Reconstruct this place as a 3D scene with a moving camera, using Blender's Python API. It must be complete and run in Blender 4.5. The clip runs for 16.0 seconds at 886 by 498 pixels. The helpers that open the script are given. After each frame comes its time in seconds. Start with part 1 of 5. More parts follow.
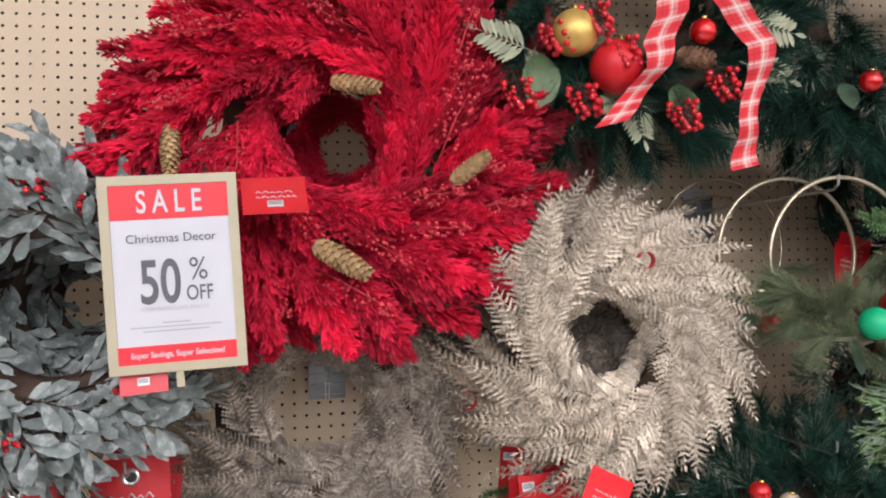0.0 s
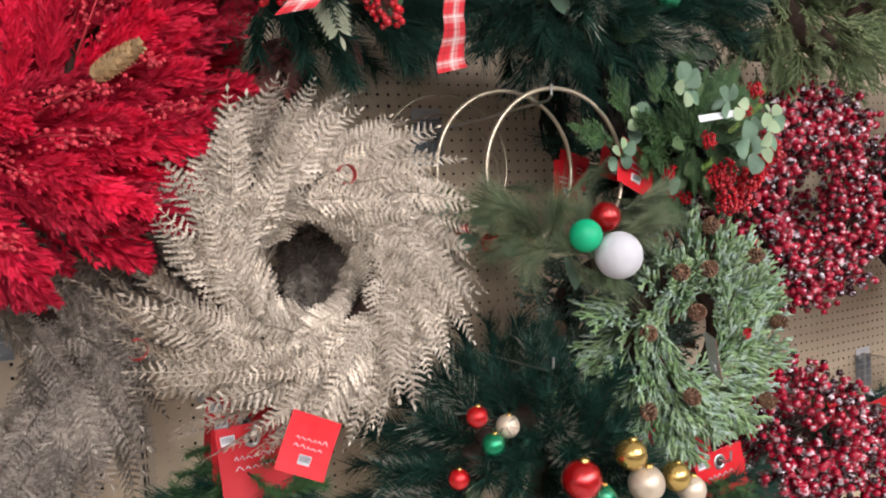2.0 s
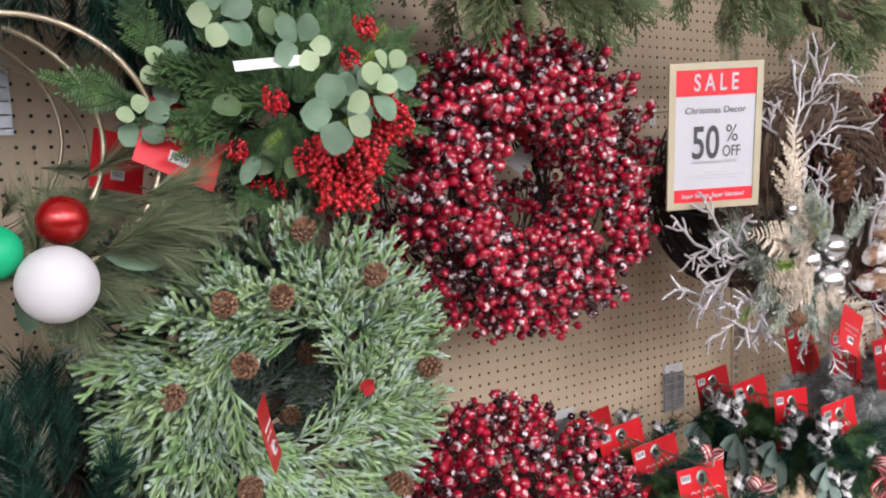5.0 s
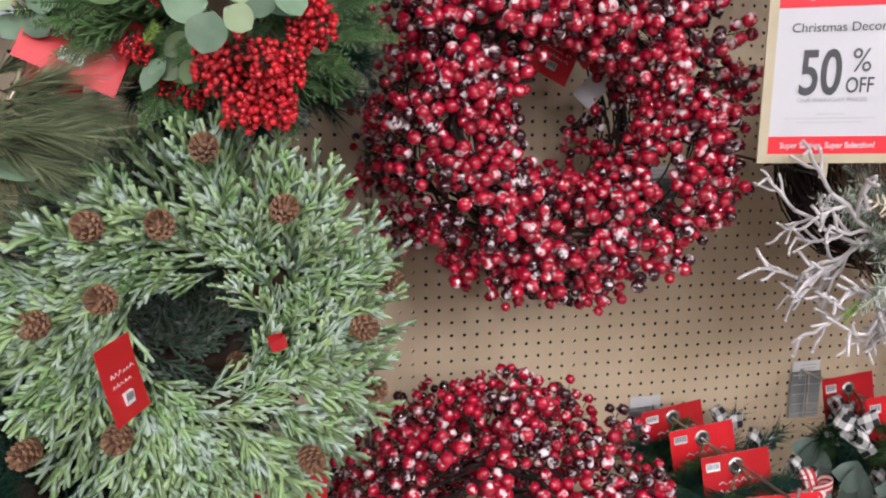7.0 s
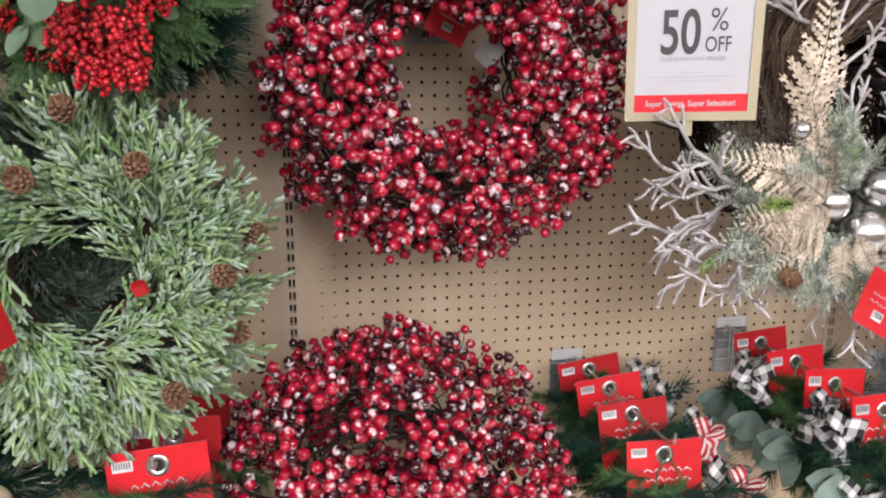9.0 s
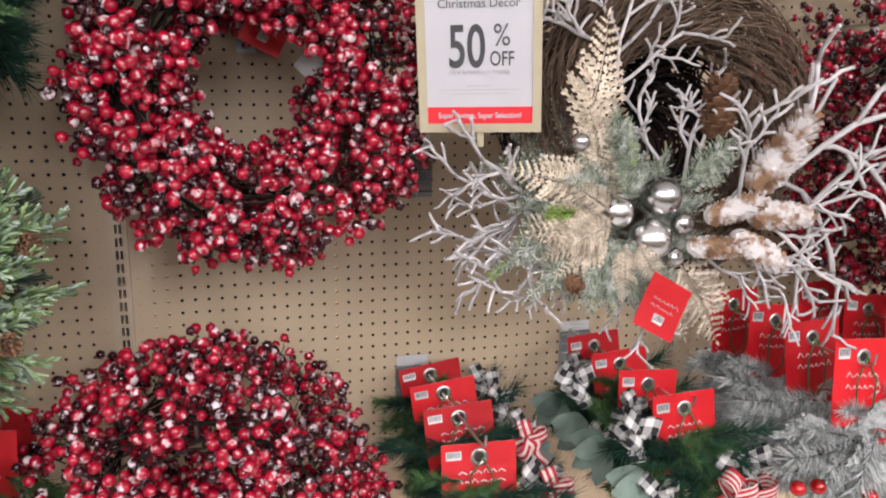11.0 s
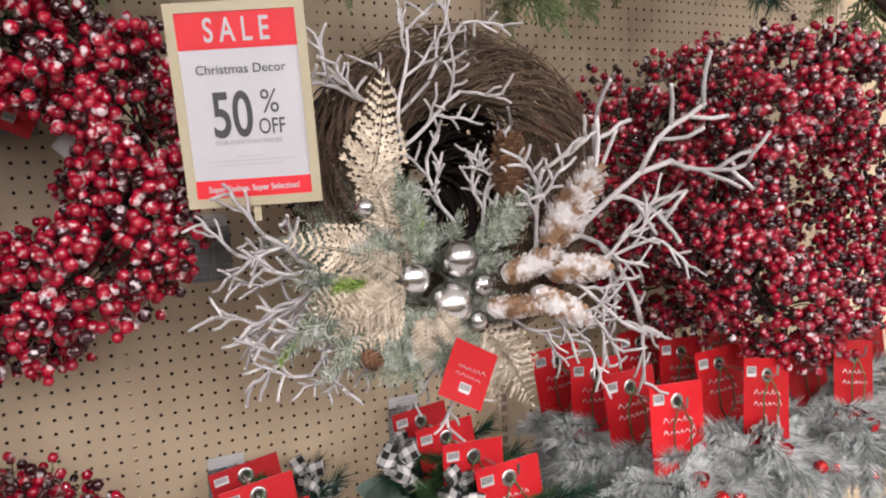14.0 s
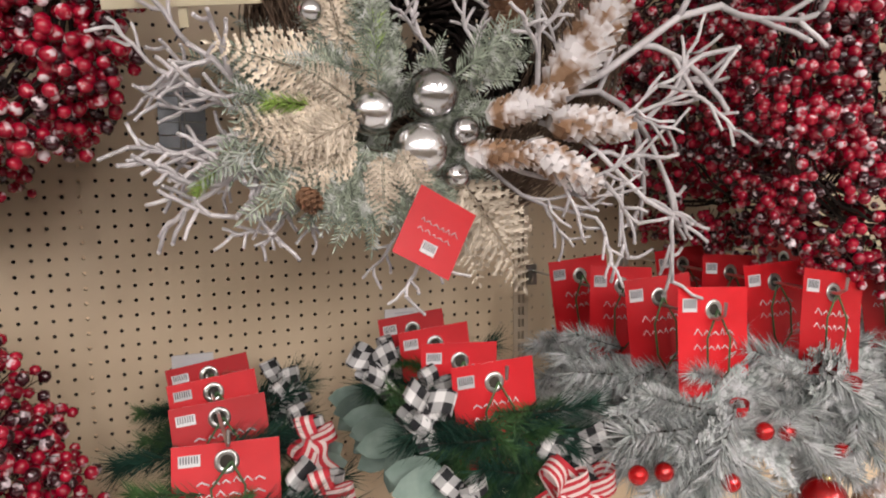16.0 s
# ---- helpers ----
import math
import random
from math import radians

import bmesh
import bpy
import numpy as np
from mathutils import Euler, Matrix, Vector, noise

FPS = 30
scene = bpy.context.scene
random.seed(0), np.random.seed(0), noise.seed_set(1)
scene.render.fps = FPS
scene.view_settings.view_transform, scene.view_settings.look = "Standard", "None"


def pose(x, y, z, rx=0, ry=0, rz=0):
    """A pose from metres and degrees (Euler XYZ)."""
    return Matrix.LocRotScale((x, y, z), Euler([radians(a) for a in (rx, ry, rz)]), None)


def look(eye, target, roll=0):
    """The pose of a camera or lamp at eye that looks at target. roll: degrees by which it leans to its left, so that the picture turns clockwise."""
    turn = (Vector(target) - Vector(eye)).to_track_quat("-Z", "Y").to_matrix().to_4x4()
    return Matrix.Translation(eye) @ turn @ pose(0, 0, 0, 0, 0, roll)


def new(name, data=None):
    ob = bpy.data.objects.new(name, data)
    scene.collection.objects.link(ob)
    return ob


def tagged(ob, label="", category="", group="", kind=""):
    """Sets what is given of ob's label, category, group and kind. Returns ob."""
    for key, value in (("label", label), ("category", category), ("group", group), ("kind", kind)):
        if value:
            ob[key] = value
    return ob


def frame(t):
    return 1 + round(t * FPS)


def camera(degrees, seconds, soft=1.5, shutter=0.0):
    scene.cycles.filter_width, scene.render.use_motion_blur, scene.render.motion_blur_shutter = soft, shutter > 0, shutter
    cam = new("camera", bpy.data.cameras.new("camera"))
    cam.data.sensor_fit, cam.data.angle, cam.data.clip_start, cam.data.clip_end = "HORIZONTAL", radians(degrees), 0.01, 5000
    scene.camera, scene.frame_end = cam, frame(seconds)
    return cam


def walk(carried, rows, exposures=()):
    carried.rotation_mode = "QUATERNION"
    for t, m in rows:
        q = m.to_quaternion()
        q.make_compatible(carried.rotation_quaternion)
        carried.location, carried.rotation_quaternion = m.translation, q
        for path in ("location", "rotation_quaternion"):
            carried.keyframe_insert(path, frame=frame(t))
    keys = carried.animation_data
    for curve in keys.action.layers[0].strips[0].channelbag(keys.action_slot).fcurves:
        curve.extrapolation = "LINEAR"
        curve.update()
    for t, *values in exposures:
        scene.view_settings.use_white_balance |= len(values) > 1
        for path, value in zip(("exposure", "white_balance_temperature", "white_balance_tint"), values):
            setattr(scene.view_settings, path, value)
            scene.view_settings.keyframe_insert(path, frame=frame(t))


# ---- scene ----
cam = camera(61.3, 16.0, soft=2.0)
PATH = [
    (0, (-1.544, -1.626, 1.616), (-1.162, 0.337, 1.658), -1.3),
    (0.5, (-1.518, -1.601, 1.604), (-0.967, 0.322, 1.609), -1.7),
    (1, (-1.501, -1.563, 1.599), (-0.705, 0.271, 1.545), -3.1),
    (1.5, (-1.468, -1.532, 1.581), (-0.554, 0.244, 1.477), -4.1),
    (2, (-1.374, -1.514, 1.570), (-0.452, 0.256, 1.445), -3.2),
    (2.5, (-1.245, -1.518, 1.566), (-0.350, 0.267, 1.453), -2.5),
    (3, (-1.141, -1.493, 1.559), (-0.228, 0.284, 1.465), -2.8),
    (3.5, (-1.045, -1.429, 1.561), (-0.094, 0.328, 1.477), -3.2),
    (4, (-0.944, -1.373, 1.564), (0.053, 0.357, 1.458), -3.1),
    (4.5, (-0.782, -1.392, 1.560), (0.237, 0.323, 1.420), -2.8),
    (4.7, (-0.707, -1.408, 1.562), (0.314, 0.303, 1.391), -2.6),
    (6.8, (-0.248, -1.329, 1.528), (0.331, 0.562, 1.231), -0.3),
    (7, (-0.224, -1.341, 1.525), (0.251, 0.574, 1.198), 0.5),
    (7.5, (-0.214, -1.378, 1.512), (0.105, 0.564, 1.159), 0.1),
    (8, (-0.212, -1.405, 1.520), (0.089, 0.534, 1.130), -0.8),
    (8.5, (-0.151, -1.424, 1.516), (0.183, 0.505, 1.106), -0.7),
    (9, (-0.023, -1.448, 1.524), (0.366, 0.468, 1.101), 0.1),
    (9.5, (0.068, -1.468, 1.536), (0.524, 0.429, 1.094), 0.4),
    (9.7, (0.094, -1.475, 1.542), (0.561, 0.417, 1.092), 0.3),
    (11.8, (0.180, -1.519, 1.528), (0.841, 0.338, 1.190), -0.6),
    (12, (0.170, -1.515, 1.530), (0.888, 0.324, 1.209), -1.7),
    (12.5, (0.145, -1.503, 1.535), (0.990, 0.288, 1.252), -2.6),
    (13, (0.146, -1.496, 1.543), (1.066, 0.262, 1.289), -3.5),
    (13.5, (0.178, -1.480, 1.551), (1.120, 0.267, 1.307), -2.9),
    (14, (0.292, -1.476, 1.515), (1.198, 0.294, 1.302), -2.7),
    (14.5, (0.359, -1.468, 1.457), (1.261, 0.309, 1.283), -3.0),
    (15, (0.383, -1.426, 1.425), (1.234, 0.372, 1.218), -2.3),
    (15.5, (0.420, -1.386, 1.412), (1.228, 0.419, 1.114), -0.8),
    (16, (0.486, -1.355, 1.312), (1.212, 0.493, 1.068), -0.6),
]
walk(cam, [(t, look(eye, target, roll)) for t, eye, target, roll in PATH], [(0.0, -0.05, 6250, 10), (4.5, 0.0, 6250, 10), (9.5, 0.0, 6500, 10), (12.0, -0.2, 6500, 10), (14.5, -0.22, 6700, 10), (16.0, -0.38, 6850, 10)])

# ---- world and light ----
world = bpy.data.worlds.new("world")
scene.world = world
world.use_nodes = True
world.node_tree.nodes["Background"].inputs[0].default_value = (0.9, 0.95, 1.0, 1)
world.node_tree.nodes["Background"].inputs[1].default_value = 0.02
scene.view_settings.exposure = 0.0
LAMP_POWER = 370.0
LAMP_ROWS = (-5.0, -2.7, -0.4, 1.9, 4.2)
CEILING = 4.0


# ---- small tools ----
def link(ob, parent=None, m=None):
    if parent is not None:
        ob.parent = parent
    if m is not None:
        ob.matrix_basis = m
    return ob


def part(name, mesh, parent, m=None, label="", kind=""):
    """One mesh object under a thing or a part."""
    ob = link(new(name, mesh), parent, m)
    return tagged(ob, label, kind=kind)


# Three bays of the run, each drafted on its own; these set a bay's things on the one wall.
WEST = pose(-0.918, -0.470, 1.598) @ pose(0, 0, 0, 0, 2.04, 0) @ Matrix.Scale(0.985, 4) @ pose(0.991, 0.463, -1.546)
MIDDLE = pose(-0.119, -0.498, 1.236) @ Matrix.Scale(1.035, 4) @ pose(0.117, 0.509, -1.253)
EAST = pose(0.813, -0.519, 1.304) @ pose(0, 0, 0, 0, 0.77, 0) @ pose(-0.818, 0.491, -1.308)


def bay(x, z):
    if x < -0.4 or (x < -0.28 and z > 1.5):
        return WEST
    return MIDDLE if x < 0.65 else EAST


def thing(name, m, label, category, group="", kind="", placed=False):
    if not placed:
        m = bay(m.translation.x, m.translation.z) @ m
    return tagged(link(new(name), None, m), label, category, group, kind)


def solid(name, mesh, m, label, category, group="", kind=""):
    return tagged(link(new(name, mesh), None, m), label, category, group, kind)


_bm = bmesh.new()
bmesh.ops.create_icosphere(_bm, subdivisions=2, radius=1)
ICO2 = ([v.co.copy() for v in _bm.verts], [[v.index for v in f.verts] for f in _bm.faces])
_bm.free()
_bm = bmesh.new()
bmesh.ops.create_icosphere(_bm, subdivisions=1, radius=1)
ICO1 = ([v.co.copy() for v in _bm.verts], [[v.index for v in f.verts] for f in _bm.faces])
_bm.free()


class Build:
    """Collects vertices and faces of one mesh."""

    def __init__(self):
        self.v, self.f, self.mi, self.uv = [], [], [], []

    def face(self, idx, mi=0, uv=None):
        self.f.append(tuple(idx))
        self.mi.append(mi)
        self.uv.append(uv)

    def tube(self, pts, radii, n=5, mi=0, cap=True):
        pts = [Vector(p) for p in pts]
        if not hasattr(radii, "__len__"):
            radii = [radii] * len(pts)
        base = len(self.v)
        up = Vector((0.31, 0.17, 0.93))
        for i, p in enumerate(pts):
            d = (pts[min(i + 1, len(pts) - 1)] - pts[max(i - 1, 0)]).normalized()
            a = d.cross(up)
            if a.length < 0.05:
                a = d.cross(Vector((1, 0, 0)))
            a.normalize()
            b = d.cross(a)
            for k in range(n):
                w = 2 * math.pi * k / n
                self.v.append(p + (a * math.cos(w) + b * math.sin(w)) * radii[i])
        for i in range(len(pts) - 1):
            for k in range(n):
                q = base + i * n
                self.face((q + k, q + (k + 1) % n, q + n + (k + 1) % n, q + n + k), mi)
        if cap:
            self.face([base + k for k in range(n)][::-1], mi)
            q = base + (len(pts) - 1) * n
            self.face([q + k for k in range(n)], mi)

    def blade(self, p, d, nrm, length, width, fold=0.15, mi=0, droop=0.0):
        d = Vector(d).normalized()
        s = d.cross(Vector(nrm)).normalized()
        nn = s.cross(d)
        b = len(self.v)
        p = Vector(p)
        self.v += [p, p + d * length * 0.45 + s * width / 2 + nn * width * fold, p + d * length - nn * droop * length, p + d * length * 0.45 - s * width / 2 + nn * width * fold]
        self.face((b, b + 1, b + 2), mi)
        self.face((b, b + 2, b + 3), mi)

    def needle(self, p, d, length, width, rng, mi=0, tip=None):
        d = Vector(d).normalized()
        s = d.cross(Vector((rng.uniform(-1, 1), rng.uniform(-1, 1), rng.uniform(-1, 1)))).normalized() * width / 2
        b = len(self.v)
        p = Vector(p)
        if tip is None:
            self.v += [p - s, p + s, p + d * length]
            self.face((b, b + 1, b + 2), mi)
        else:
            q = p + d * length * 0.62
            self.v += [p - s, p + s, q + s * 0.9, q - s * 0.9, p + d * length]
            self.face((b, b + 1, b + 2, b + 3), mi)
            self.face((b + 3, b + 2, b + 4), tip)

    def ball(self, c, r, mi=0, low=False, squash=(1, 1, 1)):
        vs, fs = ICO1 if low else ICO2
        b = len(self.v)
        c = Vector(c)
        self.v += [c + Vector((v.x * squash[0], v.y * squash[1], v.z * squash[2])) * r for v in vs]
        for f in fs:
            self.face([b + i for i in f], mi)

    def box(self, lo, hi, mi=0):
        b = len(self.v)
        (x0, y0, z0), (x1, y1, z1) = lo, hi
        self.v += [Vector(c) for c in ((x0, y0, z0), (x1, y0, z0), (x1, y1, z0), (x0, y1, z0), (x0, y0, z1), (x1, y0, z1), (x1, y1, z1), (x0, y1, z1))]
        for f in ((0, 3, 2, 1), (4, 5, 6, 7), (0, 1, 5, 4), (1, 2, 6, 5), (2, 3, 7, 6), (3, 0, 4, 7)):
            self.face([b + i for i in f], mi)

    def strip(self, pts, side, width, mi=0, thick=0.0):
        """A ribbon along pts; side gives the way across. UV in metres."""
        b = len(self.v)
        run, pts = 0.0, [Vector(p) for p in pts]
        lens = []
        for i, p in enumerate(pts):
            if i:
                run += (p - pts[i - 1]).length
            lens.append(run)
            s = Vector(side(i / (len(pts) - 1)) if callable(side) else side).normalized() * width / 2
            self.v += [p - s, p, p + s]
        h = width / 2
        for i in range(len(pts) - 1):
            for k in range(2):
                q = b + i * 3 + k
                self.face((q, q + 1, q + 4, q + 3), mi, ((lens[i], k * h), (lens[i], (k + 1) * h), (lens[i + 1], (k + 1) * h), (lens[i + 1], k * h)))

    def lathe(self, prof, n=16, mi=0):
        """Turned about z; prof is (radius, z) pairs."""
        b = len(self.v)
        for r, z in prof:
            for k in range(n):
                w = 2 * math.pi * k / n
                self.v.append(Vector((r * math.cos(w), r * math.sin(w), z)))
        for i in range(len(prof) - 1):
            for k in range(n):
                q = b + i * n
                self.face((q + k, q + (k + 1) % n, q + n + (k + 1) % n, q + n + k), mi)

    def mesh(self, name, mats, smooth=True):
        me = bpy.data.meshes.new(name)
        me.from_pydata([tuple(v) for v in self.v], [], self.f)
        for m in mats if isinstance(mats, (list, tuple)) else (mats,):
            me.materials.append(m)
        me.polygons.foreach_set("material_index", self.mi)
        me.polygons.foreach_set("use_smooth", [smooth] * len(self.f))
        if any(u is not None for u in self.uv):
            lay = me.uv_layers.new(name="UVMap")
            k = 0
            for f, u in zip(self.f, self.uv):
                for j in range(len(f)):
                    if u is not None:
                        lay.data[k].uv = u[j]
                    k += 1
        me.update()
        return me


# ---- materials ----
def base_mat(name):
    m = bpy.data.materials.new(name)
    m.use_nodes = True
    nt = m.node_tree
    return m, nt, nt.nodes["Principled BSDF"]


def add(nt, kind, **sockets):
    n = nt.nodes.new(kind)
    for k, v in sockets.items():
        n.inputs[k].default_value = v
    return n


def rgb(c):
    return (c[0], c[1], c[2], 1)


def mixc(nt, fac, a, b):
    n = nt.nodes.new("ShaderNodeMix")
    n.data_type = "RGBA"
    for s, v in ((n.inputs[0], fac), (n.inputs[6], a), (n.inputs[7], b)):
        if hasattr(v, "is_linked"):
            nt.links.new(v, s)
        else:
            s.default_value = v
    return n.outputs[2]


def ramp(nt, src, lo, hi):
    n = nt.nodes.new("ShaderNodeMapRange")
    n.inputs[1].default_value, n.inputs[2].default_value = lo, hi
    nt.links.new(src, n.inputs[0])
    return n.outputs[0]


def noise_at(nt, scale, detail=3.0, rough=0.6):
    g = nt.nodes.new("ShaderNodeNewGeometry")
    n = add(nt, "ShaderNodeTexNoise", Scale=scale, Detail=detail, Roughness=rough)
    nt.links.new(g.outputs["Position"], n.inputs["Vector"])
    return n.outputs["Fac"]


def surface(name, c1, c2, rough=0.6, metal=0.0, scale=40.0, frost=None, frost_at=(0.55, 0.62), frost_scale=120.0, bump=0.15, bump_scale=400.0,
            island=True, spec=0.5, coat=0.0, dark=None, dark_share=0.2, thin=0.0, spread=(0.72, 1.22)):
    """Two tones mixed by grain, by object and by island; frost lies on it in patches."""
    m, nt, p = base_mat(name)
    grain = ramp(nt, noise_at(nt, scale), 0.3, 0.7)
    info = nt.nodes.new("ShaderNodeObjectInfo")
    col = mixc(nt, grain, rgb(c1), rgb(c2))
    if island:
        g = nt.nodes.new("ShaderNodeNewGeometry")
        isl = nt.nodes.new("ShaderNodeMath")
        isl.operation = "ADD"
        nt.links.new(g.outputs["Random Per Island"], isl.inputs[0])
        nt.links.new(info.outputs["Random"], isl.inputs[1])
        fr = nt.nodes.new("ShaderNodeMath")
        fr.operation = "FRACT"
        nt.links.new(isl.outputs[0], fr.inputs[0])
        value = fr.outputs[0]
    else:
        value = info.outputs["Random"]
    hsv = nt.nodes.new("ShaderNodeHueSaturation")
    vv = nt.nodes.new("ShaderNodeMapRange")
    vv.inputs[3].default_value, vv.inputs[4].default_value = spread
    nt.links.new(value, vv.inputs[0])
    nt.links.new(vv.outputs[0], hsv.inputs["Value"])
    nt.links.new(col, hsv.inputs["Color"])
    col = hsv.outputs[0]
    if dark is not None:
        th = nt.nodes.new("ShaderNodeMath")
        th.operation = "LESS_THAN"
        th.inputs[1].default_value = dark_share
        nt.links.new(value, th.inputs[0])
        col = mixc(nt, th.outputs[0], col, rgb(dark))
    if frost is not None:
        fac = ramp(nt, noise_at(nt, frost_scale, 2.0), *frost_at)
        col = mixc(nt, fac, col, rgb(frost))
        r = nt.nodes.new("ShaderNodeMapRange")
        r.inputs[3].default_value, r.inputs[4].default_value = rough, 0.85
        nt.links.new(fac, r.inputs[0])
        nt.links.new(r.outputs[0], p.inputs["Roughness"])
    else:
        p.inputs["Roughness"].default_value = rough
    nt.links.new(col, p.inputs["Base Color"])
    p.inputs["Metallic"].default_value = metal
    p.inputs["Specular IOR Level"].default_value = spec
    p.inputs["Coat Weight"].default_value = coat
    if bump:
        b = add(nt, "ShaderNodeBump", Strength=bump, Distance=0.002)
        nt.links.new(noise_at(nt, bump_scale, 2.0), b.inputs["Height"])
        nt.links.new(b.outputs[0], p.inputs["Normal"])
    if thin:
        tr = nt.nodes.new("ShaderNodeBsdfTranslucent")
        nt.links.new(col, tr.inputs[0])
        mx = nt.nodes.new("ShaderNodeMixShader")
        mx.inputs[0].default_value = thin
        nt.links.new(p.outputs[0], mx.inputs[1])
        nt.links.new(tr.outputs[0], mx.inputs[2])
        nt.links.new(mx.outputs[0], nt.nodes["Material Output"].inputs[0])
    return m


def woven(name, kind):
    """Ribbon cloth: plaid, buffalo check or stripes, from the ribbon's own length and width in metres."""
    m, nt, p = base_mat(name)
    uv = nt.nodes.new("ShaderNodeUVMap")
    sp = nt.nodes.new("ShaderNodeSeparateXYZ")
    nt.links.new(uv.outputs[0], sp.inputs[0])

    def bands(src, period, share, shift=0.0):
        a = nt.nodes.new("ShaderNodeMath")
        a.operation = "MULTIPLY_ADD"
        a.inputs[1].default_value, a.inputs[2].default_value = 1 / period, 10 + shift
        nt.links.new(src, a.inputs[0])
        b = nt.nodes.new("ShaderNodeMath")
        b.operation = "FRACT"
        nt.links.new(a.outputs[0], b.inputs[0])
        c = nt.nodes.new("ShaderNodeMath")
        c.operation = "LESS_THAN"
        c.inputs[1].default_value = share
        nt.links.new(b.outputs[0], c.inputs[0])
        return c.outputs[0]

    def half(a, b):
        n = nt.nodes.new("ShaderNodeMath")
        n.operation = "MULTIPLY_ADD"
        n.inputs[1].default_value = 0.5
        nt.links.new(a, n.inputs[0])
        h = nt.nodes.new("ShaderNodeMath")
        h.operation = "MULTIPLY"
        h.inputs[1].default_value = 0.5
        nt.links.new(b, h.inputs[0])
        nt.links.new(h.outputs[0], n.inputs[2])
        return n.outputs[0]

    if kind == "plaid":
        col = mixc(nt, half(bands(sp.outputs[0], 0.034, 0.6), bands(sp.outputs[1], 0.034, 0.6)), rgb((0.60, 0.32, 0.29)), rgb((0.58, 0.02, 0.03)))
        col = mixc(nt, half(bands(sp.outputs[0], 0.034, 0.08, 0.3), bands(sp.outputs[1], 0.034, 0.08, 0.3)), col, rgb((0.72, 0.68, 0.64)))
        col = mixc(nt, half(bands(sp.outputs[0], 0.034, 0.07, 0.75), bands(sp.outputs[1], 0.034, 0.07, 0.75)), col, rgb((0.35, 0.01, 0.015)))
    elif kind == "check":
        col = mixc(nt, half(bands(sp.outputs[0], 0.026, 0.5), bands(sp.outputs[1], 0.026, 0.5)), rgb((0.75, 0.74, 0.72)), rgb((0.012, 0.012, 0.014)))
    else:
        col = mixc(nt, bands(sp.outputs[1], 0.0125, 0.5), rgb((0.8, 0.66, 0.62)), rgb((0.55, 0.03, 0.045)))
    nt.links.new(col, p.inputs["Base Color"])
    p.inputs["Roughness"].default_value = 0.8
    b = add(nt, "ShaderNodeBump", Strength=0.3, Distance=0.001)
    nt.links.new(noise_at(nt, 900, 1.0), b.inputs["Height"])
    nt.links.new(b.outputs[0], p.inputs["Normal"])
    return m


BOARD = surface("pegboard_beige", (0.76, 0.60, 0.41), (0.81, 0.65, 0.45), 0.5, scale=6, bump=0.05, island=False)
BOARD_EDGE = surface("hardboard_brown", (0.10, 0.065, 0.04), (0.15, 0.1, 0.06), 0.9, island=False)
STEEL_BEIGE = surface("upright_beige", (0.58, 0.48, 0.35), (0.63, 0.52, 0.39), 0.45, scale=8, bump=0.04, island=False)
# Near-black colour for the shade inside holes and slots.
GAP_SHADE = surface("gap_shade", (0.03, 0.025, 0.02), (0.05, 0.04, 0.03), 0.9, island=False)
ZINC = surface("zinc", (0.55, 0.54, 0.52), (0.68, 0.67, 0.65), 0.3, 1.0, bump=0.03, island=False)
BLACKWIRE = surface("black_wire", (0.02, 0.02, 0.02), (0.04, 0.04, 0.04), 0.5, bump=0, island=False)
GOLDWIRE = surface("champagne_wire", (0.465, 0.39, 0.27), (0.54, 0.465, 0.338), 0.35, 0.75, bump=0.05, island=False)
CREAM = surface("cream_plastic", (0.544, 0.48, 0.32), (0.584, 0.52, 0.368), 0.45, scale=20, bump=0.05, island=False)
PAPER = surface("white_card", (0.475, 0.475, 0.499), (0.506, 0.506, 0.53), 0.4, scale=10, bump=0.03, island=False)
SIGNRED = surface("sign_red", (0.72, 0.028, 0.04), (0.76, 0.035, 0.05), 0.4, bump=0.02, island=False)
INK = surface("grey_ink", (0.075, 0.078, 0.085), (0.09, 0.09, 0.1), 0.5, bump=0, island=False)
FAINT = surface("pale_ink", (0.45, 0.45, 0.47), (0.50, 0.50, 0.52), 0.5, bump=0, island=False)
TAGRED = surface("tag_red", (0.54, 0.008, 0.014), (0.62, 0.014, 0.022), 0.38, scale=15, bump=0.06, bump_scale=60, island=False)
TAGWHITE = surface("tag_white", (0.637, 0.629, 0.629), (0.68, 0.68, 0.68), 0.5, bump=0, island=False)
LABELGREY = surface("label_grey", (0.34, 0.37, 0.40), (0.44, 0.47, 0.50), 0.32, 0.85, bump=0.03, island=False)
PLUME = surface("red_plume", (0.524, 0.001, 0.026), (0.800, 0.007, 0.060), 0.7, scale=25, bump=0.1, thin=0.15, island=False, spread=(0.62, 1.28))
PLUME_SEED = surface("red_seed", (0.496, 0.016, 0.036), (0.624, 0.056, 0.072), 0.6, bump=0.1)
FERN = surface("champagne_fern", (0.301, 0.243, 0.176), (0.704, 0.610, 0.480), 0.40, 0.22, scale=60, bump=0.3, bump_scale=900, island=False, spread=(0.68, 1.35))
# Darker fern tone: one dull wreath, and shade put into the one behind.
FERN_DULL_SHADED = surface("dull_shaded_fern", (0.121, 0.0977, 0.079), (0.372, 0.317, 0.251), 0.36, 0.45, scale=60, bump=0.3, bump_scale=900, island=False, spread=(0.6, 1.45))
EAR = surface("grey_green_leaf", (0.142, 0.176, 0.162), (0.285, 0.318, 0.299), 0.8, scale=30, frost=(0.46, 0.49, 0.48), frost_at=(0.5, 0.75), frost_scale=60, thin=0.12)
